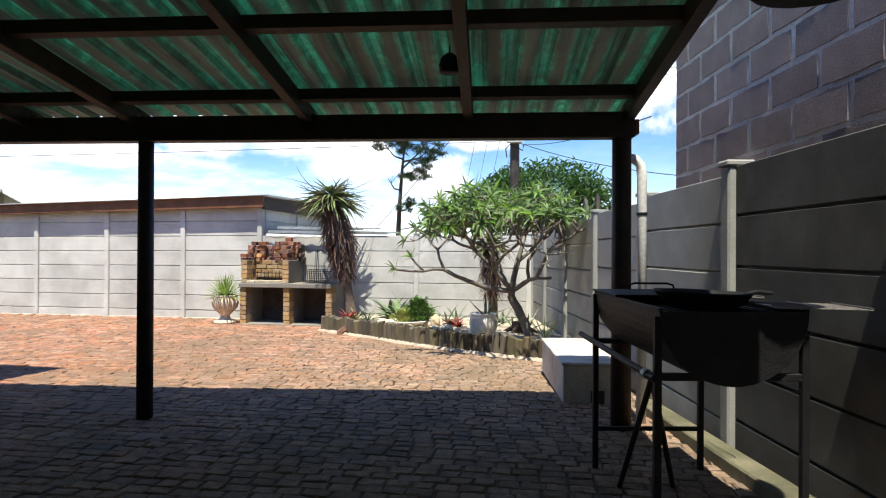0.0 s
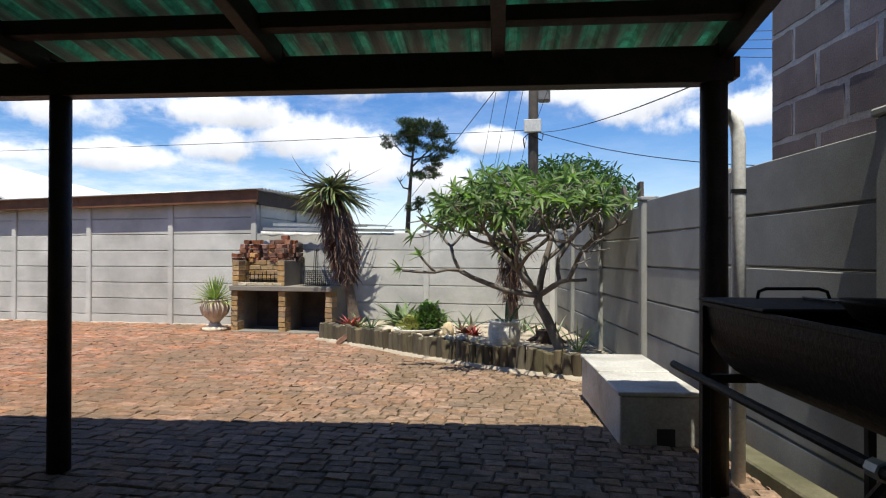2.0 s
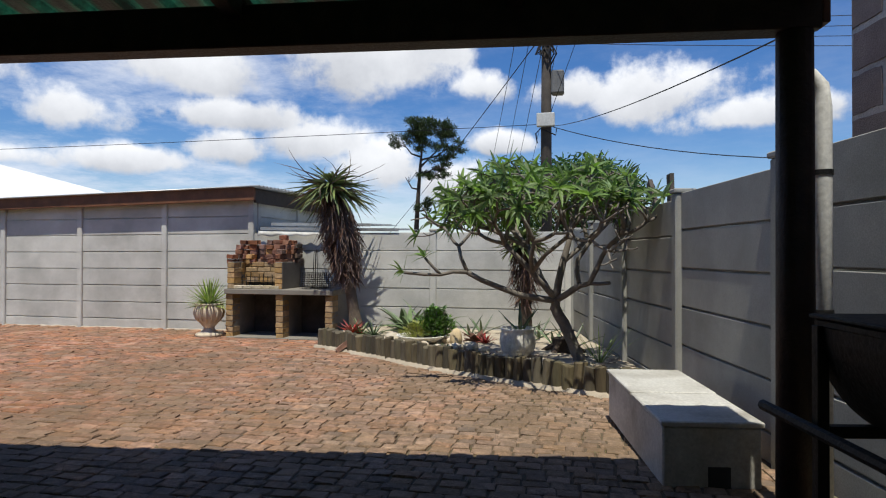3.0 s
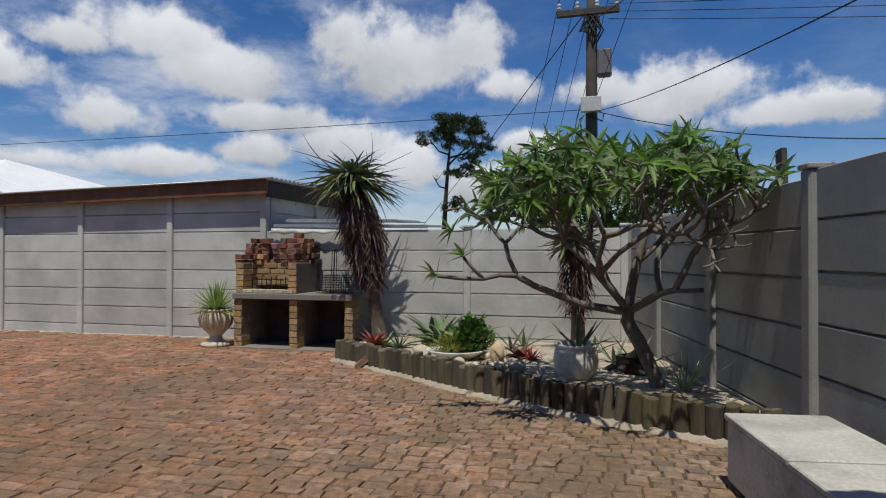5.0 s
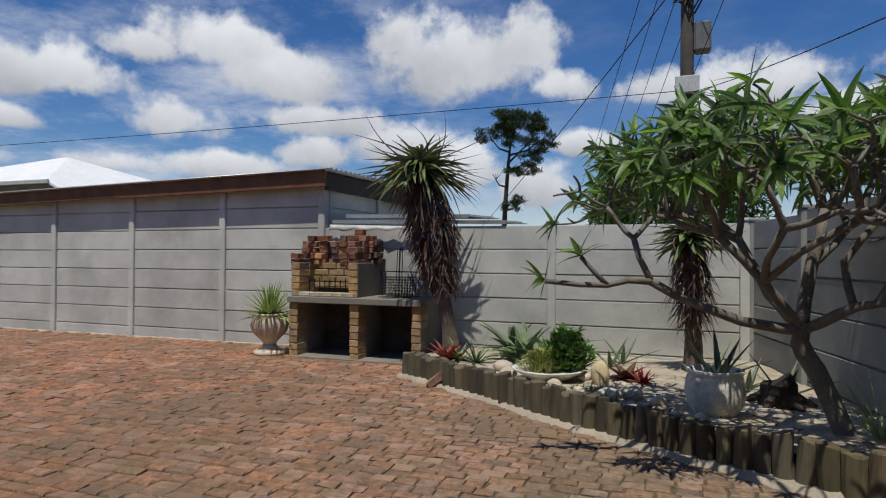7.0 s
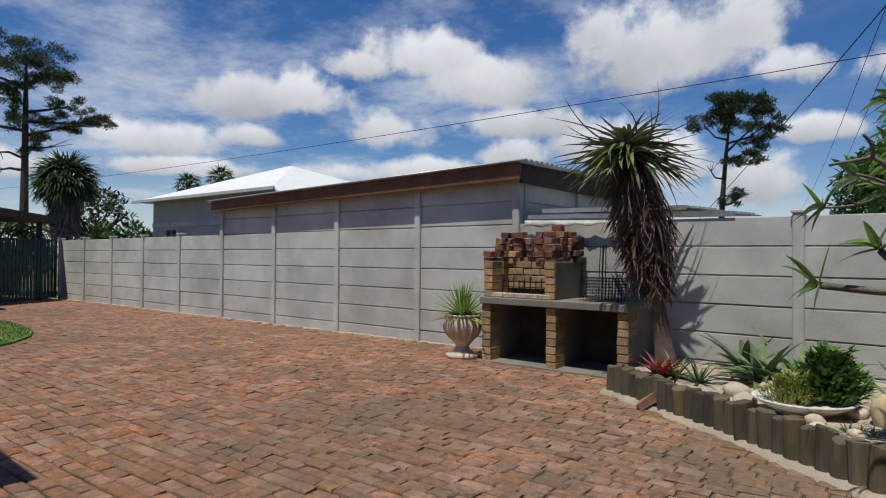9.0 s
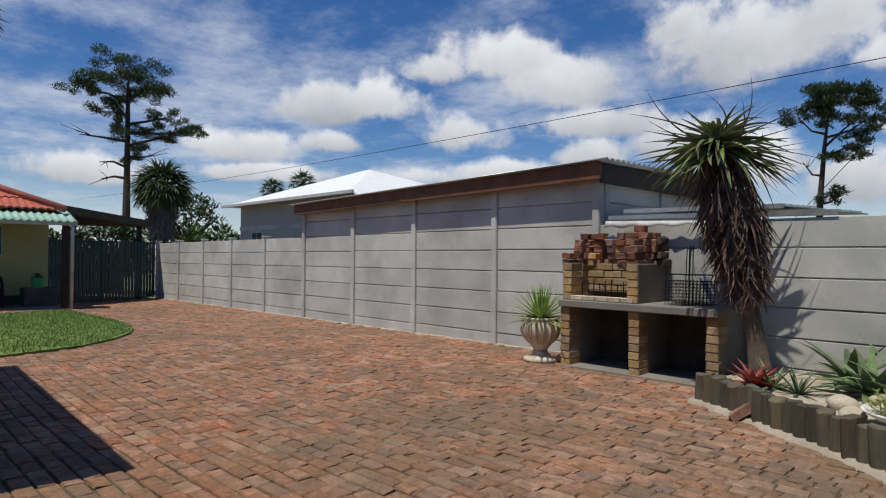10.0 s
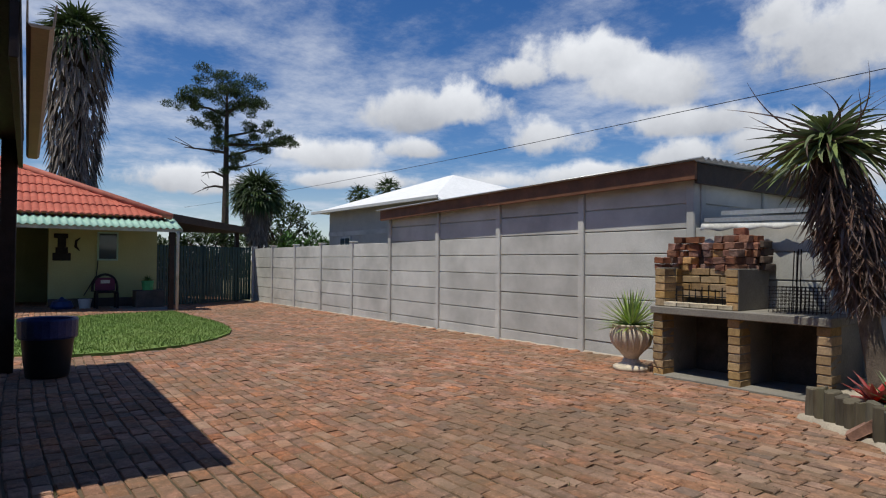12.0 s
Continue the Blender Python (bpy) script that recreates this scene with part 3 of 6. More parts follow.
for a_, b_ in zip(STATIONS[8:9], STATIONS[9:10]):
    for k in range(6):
        ob = part("panel", panel_mesh(b_ - a_ - 0.03, mat="concrete_old_shade"), None, mossy_shaded_wall)
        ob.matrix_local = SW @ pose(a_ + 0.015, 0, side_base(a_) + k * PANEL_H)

# ---- shed behind the far wall ----
shed = thing("shed", at(0, 0), "lean-to shed with corrugated roof and timber fascia", "shed")
for a, b, za, zb in ((-11.9, -8.42, 2.1, 2.19), (-8.42, -4.72, 2.17, 2.24)):
    bm = bmesh.new()
    vs = box(bm, a, b, 12.03, 12.075, 0, 0.22, 0.005)
    for v in bm.verts:
        v.co.z += za + (zb - za) * (v.co.x - a) / (b - a)
    part("fascia", bm, M["fascia"], shed, "rough brown timber fascia board")
bm = bmesh.new()


def corrugated(bm, x0, x1, y0, y1, zf, pitch=0.076, depth=0.018, per=6, ny=2):
    """A corrugated sheet; ridges run along y; zf gives the height."""
    n = int((x1 - x0) / pitch * per)
    rows = []
    for i in range(n + 1):
        x = x0 + (x1 - x0) * i / n
        dz = depth * math.sin(2 * math.pi * (x - x0) / pitch) / 2
        rows.append([bm.verts.new((x, y0 + (y1 - y0) * j / (ny - 1), zf(x, y0 + (y1 - y0) * j / (ny - 1)) + dz)) for j in range(ny)])
    for a, b in zip(rows, rows[1:]):
        for j in range(ny - 1):
            bm.faces.new((a[j], b[j], b[j + 1], a[j + 1]))


def corrugated_across(bm, x0, x1, y0, y1, zf, pitch, depth, per=6):
    """A corrugated sheet whose ridges run along x."""
    n = int((y1 - y0) / pitch * per)
    prev = None
    for i in range(n + 1):
        y = y0 + (y1 - y0) * i / n
        dz = depth * math.sin(2 * math.pi * (y - y0) / pitch) / 2
        row = [bm.verts.new((x, y, zf(x, y) + dz)) for x in (x0, x1)]
        if prev:
            bm.faces.new((prev[0], prev[1], row[1], row[0]))
        prev = row


def shed_roof_z(x, y):
    return 2.33 + 0.155 * (x + 11.9) / 7.2 + 0.02 * (y - 12) - 0.015


corrugated_across(bm, -11.98, -4.6, 11.96, 15.9, shed_roof_z, 0.13, 0.036)
roof = part("roof_sheet", bm, M["sheet_grey"], shed, "grey corrugated roof sheet", smooth=True)
sol = roof.modifiers.new("thick", "SOLIDIFY")
sol.thickness = 0.006
precast_wall(shed, at(-4.87, 12.3, 0, 90), [0.05, 1.55, 3.05], lambda x: -0.12, [8, 8], cap=False, extra=0.0)
part("side_fascia", boxed(-4.76, -4.72, 12.08, 15.8, 2.2, 2.44, 0.005), M["timber_dark"], shed)
part("back_wall", boxed(-11.8, -4.9, 15.5, 15.6, -0.1, 2.3), M["concrete_old_shade"], shed)

# rough cement fillet along the foot of the far wall
bm = bmesh.new()
pr = None
for i in range(400):
    x = -20.1 + 15.2 * i / 399
    w = 0.035 + 0.03 * noise.noise((x * 2.3, 0, 0)) + 0.02 * noise.noise((x * 9, 1, 0))
    h = 0.03 + 0.02 * noise.noise((x * 4, 5, 0))
    z = gz(x, 12.1)
    row = [bm.verts.new(p) for p in ((x, 12.21, z + h), (x, 12.19 - w * 0.5, z + h * 0.5 + 0.006 * noise.noise((x * 14, 2, 2))), (x, 12.19 - w, z + 0.004), (x, 12.185 - w, z - 0.02))]
    if pr:
        for k in range(3):
            bm.faces.new((pr[k], pr[k + 1], row[k + 1], row[k]))
    pr = row
tagged(part("wall_fillet", bm, M["fillet"], smooth=True), "rough pale cement fillet along the foot of the wall", "trim", kind="structure")

# loose sheets lying on top of the wall beside the shed
def roofing_sheet(m, length, depth, label):
    t = thing("roof_sheet", m, label, "roof sheet")
    part("sheet", boxed(0, length, 0, depth, 0, 0.012, 0.003), M["sheet_grey"], t)
    for k in range(int(depth / 0.2)):
        part("rib", boxed(0.0, length, 0.05 + k * 0.2, 0.08 + k * 0.2, 0.0125, 0.03), M["sheet_grey"], t)
    part("edge", boxed(0, length, -0.006, -0.001, -0.02, 0.03), M["sheet_grey"], t)


roofing_sheet(pose(-4.7, 12.2, 1.765, 2, 0.9, 0), 2.45, 1.2, "flat grey metal sheets lying along the wall top")
roofing_sheet(pose(-4.55, 12.3, 1.845, 2, 1.0, -1), 1.8, 1.4, "stacked grey metal sheets behind the wall")
t = thing("tarpaulin_strip", at(-4.7, 12.17, 1.6), "crumpled white plastic strip under the roof sheets", "plastic sheet")
bm = bmesh.new()
rows = []
for i in range(25):
    x = i * 0.066
    top = bm.verts.new((x, -0.03 + 0.01 * math.sin(i * 1.9), 0.125 - 0.002 * i))
    bot = bm.verts.new((x, -0.06 + 0.014 * math.sin(i * 2.7), 0.045 + 0.015 * math.sin(i * 1.3)))
    rows.append((top, bot))
for a, b in zip(rows, rows[1:]):
    bm.faces.new((a[0], b[0], b[1], a[1]))
o = part("film", bm, M["white_paint"], t, smooth=True)
o.modifiers.new("thick", "SOLIDIFY").thickness = 0.006

# ---- cement block building beyond the side wall ----
blocks = thing("wall_neighbour", RW, "unplastered grey cement block wall of the next building", "wall", kind="structure")
part("mortar_core", boxed(0.126, 0.36, -16, -2.03, 1.3, 5.6), M["mortar"], blocks, "smeared pale mortar")
BLOCKS = []
for n in range(24):
    w = 0.408 if n < 18 else 0.2
    bm = bmesh.new()
    rim = []
    for k in range(12):
        f = k / 11
        rim.append((-w / 2 + w * f, 0.0))
    rim += [(w / 2, z) for z in (0.06, 0.12)] + [(w / 2 - w * k / 11, 0.174) for k in range(12)] + [(-w / 2, z) for z in (0.12, 0.06)]
    off = random.uniform(0, 60)
    front, back = [], []
    for y, z in rim:
        dy = 0.007 * noise.noise((y * 9 + off, z * 9, 0)) + random.uniform(-0.0025, 0.0025)
        dz = 0.009 * noise.noise((y * 9, z * 9 + off, 4)) + random.uniform(-0.0025, 0.0025)
        front.append(bm.verts.new((0.0, y + dy, z + dz)))
        back.append(bm.verts.new((0.03, y + dy, z + dz)))
    bm.faces.new(front[::-1])
    for k in range(len(rim)):
        q = (k + 1) % len(rim)
        bm.faces.new((front[k], front[q], back[q], back[k]))
    BLOCKS.append(mesh_of("block", bm, M["block"]))
for r in range(17):
    for c in range(15):
        half = r % 2 and c == 0
        y1 = -2.035 - (c * 0.45 - (0.225 if r % 2 and c else 0))
        ob = part("block", random.choice(BLOCKS[18:] if half else BLOCKS[:18]), None, blocks)
        ob.matrix_local = pose(0.1215 + random.uniform(-0.0025, 0.0015), y1 - (0.105 if half else 0.2175), 1.39 + r * 0.206, random.uniform(-0.8, 0.8), 0, random.uniform(-0.3, 0.3))

# ---- carport over the camera ----
carport = thing("carport", CP, "dark timber carport with green corrugated fibreglass roof", "carport")
BZ = 2.17
for x, r in ((0.0, 0.055), (3.335, 0.066)):
    part("post", tubed([(x, 0, gz(-1.9, 4.87) - 0.03), (x, 0, 1.2), (x, 0, BZ)], [r * 1.04, r, r * 0.97], 14, jitter=0.01), M["timber_dark"], carport, "round dark-stained timber post", smooth=True)
part("beam", boxed(-2.2, 3.41, -0.055, 0.055, BZ, BZ + 0.172, 0.006), M["timber_dark"], carport)
SLOPE = 0.13


def sloped(bm):
    for v in bm.verts:
        v.co.z -= SLOPE * v.co.y
    return bm


for x in (-1.95, -0.86, -0.05, 1.19, 2.3, 3.37):
    part("rafter", sloped(boxed(x - 0.032, x + 0.032, -6.6, -0.058, BZ + 0.1, BZ + 0.222, 0.004)), M["timber_dark"], carport)
    part("rafter_tail", sloped(boxed(x - 0.032, x + 0.032, -0.057, 0.17, BZ + 0.186, BZ + 0.222, 0.004)), M["timber_dark"], carport)
for y in (-0.33, -1.25, -2.4, -3.5, -4.6, -5.7):
    part("purlin", sloped(boxed(-2.2, 3.41, y - 0.035, y + 0.035, BZ + 0.155, BZ + 0.224, 0.004)), M["timber_dark"], carport)
bm = bmesh.new()
n = 300
prev = None
for i in range(n + 1):
    x = -2.25 + 5.71 * i / n
    ph = (x / 0.19) % 1.0
    up = max(0.0, min(1.0, (0.22 - abs(ph - 0.5)) / 0.07))
    z = BZ + 0.238 + 0.04 * up
    row = [bm.verts.new((x, y, z - SLOPE * y)) for y in (0.24 + 0.045 * max(0.0, x), -3.0, -6.7)]
    if prev:
        for k in range(2):
            bm.faces.new((prev[k], row[k], row[k + 1], prev[k + 1]))
    prev = row
part("roof_sheet", bm, M["sheet_green"], carport, "dirty green ribbed fibreglass sheet")
part("beam_end", boxed(3.412, 3.44, -0.05, 0.05, BZ + 0.02, BZ + 0.12, 0.004), M["fascia"], carport, "reddish timber block at the beam's end")

# veranda roof that goes on beside the carport
ver = thing("veranda_roof", at(-3.7, 5.58, 0, -2.0), "veranda roof with cream gutter on dark posts", "veranda")
part("roof_deck", boxed(-4.4, -0.34, -7.6, -0.02, 2.42, 2.5, 0.01), M["timber_dark"], ver)
bm = bmesh.new()
prof = [(0.0, 0.12), (0.0, 0.02), (0.02, 0.0), (0.09, 0.0), (0.11, 0.02), (0.12, 0.12), (0.112, 0.12), (0.1, 0.015), (0.01, 0.015), (0.008, 0.12)]
ra = [bm.verts.new((-4.45, y, 2.265 + z)) for y, z in prof]
rb = [bm.verts.new((-0.34, y, 2.308 + z)) for y, z in prof]
for k in range(len(prof)):
    bm.faces.new((ra[k], ra[(k + 1) % len(prof)], rb[(k + 1) % len(prof)], rb[k]))
bm.faces.new(ra), bm.faces.new(rb[::-1])
part("gutter", bm, M["gutter"], ver, "cream painted box gutter")
part("fascia_board", boxed(-4.42, -0.35, -0.062, -0.024, 2.16, 2.418, 0.004), M["timber_dark"], ver)
part("post", boxed(-4.4, -4.28, -0.2, -0.065, gz(-8.1, 5.5) - 0.03, 2.418, 0.008), M["timber_dark"], ver)
part("end_beam", boxed(-4.42, -4.28, -7.5, -0.21, 2.16, 2.418, 0.006), M["timber_dark"], ver)

# unseen plain walls, added behind the camera to keep light out of the carport
for nm, bx in (("wall_west", (-3.3, -3.1, -1.99, 3.2)), ("wall_veranda", (-8.4, -3.31, 3.0, 3.2))):
    tagged(part(nm, boxed(*bx, -0.2, 2.4 if nm == "wall_veranda" else 3.2), M["house_green"]), "unseen plain wall added to keep light out from under the roof", "wall", kind="structure")
closing = part("wall_south", boxed(-9.0, 2.6, -2.3, -2.0, -0.2, 3.2), M["house_green"])
tagged(closing, "unseen plain wall added to close off the carport", "wall", kind="structure")

# ---- brick braai against the wall ----
BR = at(-4.87, 11.44, gz(-4.0, 11.5) - 0.01, 0.5)      # front left corner; x along the front, y to the wall
braai = thing("brick_braai", BR, "built-in brick braai with concrete slab and two wood stores", "barbecue")
W_TOT, DEEP, LEG_H = 1.8, 0.74, 0.69


def brick_mesh(l, w, h, mat):
    bm = boxed(-l / 2, l / 2, -w / 2, w / 2, -h / 2, h / 2, 0.006)
    worn = 0.007 if mat == "brick_red" else 0.003
    for v in bm.verts:
        v.co += Vector([random.uniform(-worn, worn) for _ in range(3)])
    return mesh_of("brick", bm, M[mat])


B_END = brick_mesh(0.118, 0.222, 0.077, "brick_yellow")
B_FACE = brick_mesh(0.216, 0.106, 0.074, "brick_yellow")
B_RED = [brick_mesh(l, w, h, "brick_red") for l, w, h in ((0.21, 0.104, 0.071), (0.15, 0.1, 0.075), (0.18, 0.108, 0.066), (0.12, 0.1, 0.073), (0.2, 0.1, 0.076), (0.14, 0.11, 0.068))]
B_OCHRE = brick_mesh(0.216, 0.106, 0.074, "brick_ochre")
B_KERB = brick_mesh(0.15, 0.1, 0.05, "brick_cream")
for x in (0.0, 0.86, 1.68):
    part("pier", boxed(x + 0.004, x + 0.116, 0.012, DEEP, 0, LEG_H), M["cement"], braai, "grey-brown cement pier")
    for k in range(8):
        ob = part("brick", B_END, None, braai)
        ob.matrix_local = pose(x + 0.06 + random.uniform(-0.004, 0.004), 0.115, 0.045 + k * 0.086, 0, 0, random.uniform(-1, 1))
part("hearth", boxed(0.02, W_TOT - 0.02, -0.02, DEEP, -0.04, 0.022, 0.006), M["cement"], braai)
# back of the wood stores takes the dark render colour
part("back", boxed(0.12, 1.68, DEEP - 0.06, DEEP - 0.01, 0.022, LEG_H), M["soot"], braai, "dark back wall of the openings")
part("slab", boxed(-0.015, W_TOT + 0.015, -0.03, DEEP + 0.01, LEG_H, LEG_H + 0.08, 0.008), M["cement"], braai, "rough grey concrete slab")
TOPZ = LEG_H + 0.081
for k in range(5):
    for x in (0.06, 0.88):
        for j in range(2):
            ob = part("brick", B_END, None, braai)
            ob.matrix_local = pose(x + random.uniform(-0.004, 0.004), 0.15 + j * 0.23, TOPZ + 0.04 + k * 0.084, 0, 0, random.uniform(-1.5, 1.5))
# cheeks darker than the slab's cement; side shade is in their colour
part("cheek", boxed(0.826, 0.948, 0.05, 0.68, TOPZ, TOPZ + 0.425, 0.008), M["cheek"], braai, "dark cement-rendered cheek")
part("cheek", boxed(0.004, 0.116, 0.05, 0.68, TOPZ, TOPZ + 0.425, 0.008), M["cheek"], braai, "dark cement-rendered cheek")
B_DARK = brick_mesh(0.2, 0.05, 0.072, "brick_dark")
for k in range(5, 9):
    for j in range(2, 3):
        ob = part("brick", B_DARK, None, braai)
        ob.matrix_local = pose(0.968 + random.uniform(-0.006, 0.006), 0.15 + j * 0.207 + (0.04 if k % 2 else 0), TOPZ + 0.04 + k * 0.08, 0, 0, 90 + random.uniform(-2, 2))
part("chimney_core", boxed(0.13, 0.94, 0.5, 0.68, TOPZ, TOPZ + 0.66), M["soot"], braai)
for k in range(4):
    for j in range(4):
        x = 0.23 + j * 0.222 - (0.11 if k % 2 else 0)
        if x > 0.8:
            continue
        ob = part("brick", B_FACE, None, braai)
        ob.matrix_local = pose(x, 0.44 + random.uniform(-0.008, 0.008), TOPZ + 0.13 + k * 0.084, 0, 0, random.uniform(-2, 2))
for j in range(5):
    ob = part("brick", B_KERB, None, braai)
    ob.matrix_local = pose(0.2 + j * 0.155, 0.07, TOPZ + 0.027, 0, 0, random.uniform(-2, 2))
# loose bricks piled on the cheeks and the back, stepped and crooked
PILES = [(0.05, 0.14, 5, 6), (0.06, 0.3, 5, 8), (0.1, 0.42, 5, 9), (0.22, 0.46, 5, 9), (0.44, 0.44, 5, 8), (0.56, 0.44, 5, 9), (0.69, 0.43, 5, 9), (0.8, 0.42, 5, 10), (0.86, 0.17, 5, 8), (0.88, 0.34, 5, 9), (0.89, 0.5, 5, 9), (0.88, 0.61, 5, 8)]
for n, (x, y, lo_k, hi_k) in enumerate(PILES):
    for k in range(lo_k, hi_k + 1):
        pick = random.random()
        me = B_OCHRE if pick < 0.12 else B_FACE if pick < 0.16 else B_RED[int(pick * 97) % 6]
        loose = tagged(part("loose_brick", me, None), "loose weathered clay brick stacked on the braai", "brick", "loose bricks on the braai")
        turn = (90 if n in (0, 1, 8, 9, 10, 11) else random.choice((0, 90))) + random.uniform(-9, 9)
        loose.matrix_world = BR @ pose(x + random.uniform(-0.02, 0.02), y + random.uniform(-0.02, 0.02), TOPZ + 0.04 + k * 0.0775, 0, 0, turn)
fire_basket = thing("fire_grate", BR @ at(0.17, 0.2, TOPZ), "black steel fire grate with upright bars", "grate")
for j in range(9):
    part("bar", tubed([(j * 0.075, 0, 0), (j * 0.075, 0, 0.2 + 0.02 * (j % 3))], 0.0065, 6), M["iron"], fire_basket)
part("rail", tubed([(-0.02, 0, 0.12), (0.62, 0, 0.12)], 0.006, 6), M["iron"], fire_basket)
basket = thing("wire_basket", BR @ at(1.17, 0.2, TOPZ), "dark wire grid basket full of braai grids", "basket")
for y in (0.0, 0.1, 0.2, 0.28):
    for j in range(13):
        part("wire", tubed([(j * 0.036, y, 0.0), (j * 0.036 + 0.01, y, 0.26)], 0.0024, 4), M["wire"], basket)
    for k in range(8):
        part("wire", tubed([(-0.01, y, 0.012 + k * 0.034), (0.45, y, 0.012 + k * 0.034)], 0.0024, 4), M["wire"], basket)
for j in range(2):
    h = thing("braai_grid_handle", BR @ at(1.36 + j * 0.03, 0.25 + 0.02 * j, TOPZ), "long dark wire handle leaning in the basket", "grid handle")
    part("handle", tubed([(0, 0, 0.01), (0.02, 0.02, 0.6 + 0.02 * j), (0.045, 0.02, 0.6 + 0.02 * j), (0.04, 0, 0.01)], 0.0055, 6), M["wire"], h)
leaning = tagged(part("loose_brick", B_RED[0], None), "orange brick leaning on the pole edging", "brick")
leaning.matrix_world = pose(-2.42, 10.3, gz(-2.4, 10.3) + 0.07, 0, -38, 12)
# ---- urn with a spiky plant ----
def spiky(name, m, label, n, length, width, mat, lift=(0.15, 1.0), droop=0.35, category="plant", pname="leaves", base_r=0.02):
    t = thing(name, m, label, category)
    bm = bmesh.new()
    for i in range(n):
        a = i * 2.399 + random.uniform(-0.2, 0.2)
        e = lift[0] + (lift[1] - lift[0]) * (i / n) * math.pi / 2
        out = Vector((math.cos(a) * math.cos(e), math.sin(a) * math.cos(e), math.sin(e)))
        blade(bm, Vector((math.cos(a), math.sin(a), 0)) * base_r, out, (0, 0, 1), length * random.uniform(0.75, 1.1), width, droop * random.uniform(0.4, 1.2), mat=0)
    part(pname, bm, M[mat], t)
    return t


UX, UY = -5.2, 11.5
urn = thing("garden_urn", at(UX, UY, gz(UX, UY)) @ Matrix.Scale(1.22, 4), "cream cement urn on a fluted foot", "urn")
part("bowl", lathe([(0.06, 0.1), (0.075, 0.13), (0.125, 0.185), (0.172, 0.25), (0.19, 0.32), (0.186, 0.37), (0.168, 0.41), (0.178, 0.42), (0.178, 0.435), (0.15, 0.435), (0.14, 0.36)], 28), M["urn"], urn, smooth=True)
bm = lathe([(0.17, 0.0), (0.17, 0.035), (0.15, 0.045), (0.1, 0.06), (0.075, 0.09), (0.07, 0.11), (0.02, 0.11)], 28)
part("foot", bm, M["urn"], urn, "fluted round foot", smooth=True)
FLUTE = mesh_of("flute", tubed([(0.13, 0, 0.195), (0.17, 0, 0.25), (0.188, 0, 0.32), (0.184, 0, 0.37), (0.168, 0, 0.405)], [0.006, 0.014, 0.017, 0.014, 0.006], 6), M["urn"], True)
for k in range(16):
    part("flute", FLUTE, None, urn).matrix_local = pose(0, 0, 0, 0, 0, k * 22.5)
part("soil", lathe([(0.01, 0.36), (0.16, 0.37), (0.16, 0.375)], 16), M["joint"], urn)
spiky("yucca_plant", at(UX, UY, gz(UX, UY) + 0.5), "spiky yellow-green yucca growing in the urn", 120, 0.47, 0.04, "leaf_yucca", (-0.1, 0.97), 0.25)

# ---- garden bed ----
BED_Z = 0.18
FRONT = [(-2.95, 10.72), (-2.6, 10.52), (-2.2, 10.2), (-1.8, 9.92), (-1.4, 9.6), (-0.95, 9.24), (-0.5, 8.95), (0.0, 8.64), (0.5, 8.36), (0.95, 8.15), (1.24, 8.03)]


def front_at(f):
    lens = [math.dist(a, b) for a, b in zip(FRONT, FRONT[1:])]
    s = f * sum(lens)
    for (a, b), l in zip(zip(FRONT, FRONT[1:]), lens):
        if s <= l:
            return a[0] + (b[0] - a[0]) * s / l, a[1] + (b[1] - a[1]) * s / l
        s -= l
    return FRONT[-1]


def bed_z(x, y):
    return gz(x, y) + BED_Z - 0.035 + 0.05 * noise.noise((x * 0.9, y * 0.9, 3.0)) + 0.018 * noise.noise((x * 4, y * 4, 1.0))


bm = bmesh.new()
NU, NV = 90, 70
gridv = []
for i in range(NU + 1):
    fx, fy = front_at(i / NU)
    bx = -3.05 + (0.44 + 3.05) * i / NU
    by = 12.2
    if i / NU > 0.75:
        k = (i / NU - 0.75) / 0.25
        by = 12.2 - k * 4.0
        bx = 1.3536 - 0.208 * (by - 8)
    else:
        bx = -3.05 + (0.44 + 3.05) * (i / NU) / 0.75
    col = []
    for j in range(NV + 1):
        v = j / NV
        x, y = fx + (bx - fx) * v, fy + (by - fy) * v
        col.append(bm.verts.new((x, y, bed_z(x, y))))
    gridv.append(col)
for i in range(NU):
    for j in range(NV):
        bm.faces.new((gridv[i][j], gridv[i + 1][j], gridv[i + 1][j + 1], gridv[i][j + 1]))
tagged(part("garden_bed", bm, M["earth"], smooth=True), "raised bed of pale sand with leaf litter", "garden bed", kind="structure")
edging = thing("log_edging", at(0, 0), "edging of upright weathered wooden poles round the bed", "edging")
NLOG = 47
for i in range(NLOG):
    x, y = front_at((i + 0.5) / NLOG)
    r = random.uniform(0.05, 0.062)
    h = random.uniform(0.225, 0.27)
    bm = bmesh.new()
    tube(bm, [(0, 0, -0.05), (0.003, 0, h * 0.5), (0, 0, h - 0.006), (0, 0, h)], [r, r * 0.99, r * 0.98, r * 0.86], 13, jitter=0.05)
    slant = random.uniform(-0.25, 0.25)
    for v in bm.verts:
        if v.co.z > h * 0.8:
            v.co.z += slant * v.co.x + random.uniform(-0.006, 0.006)
    ob = part("log", bm, M["log"], edging, smooth=False)
    ob.matrix_local = pose(x, y, gz(x, y), random.uniform(-4, 4), random.uniform(-4, 4), random.uniform(0, 360))
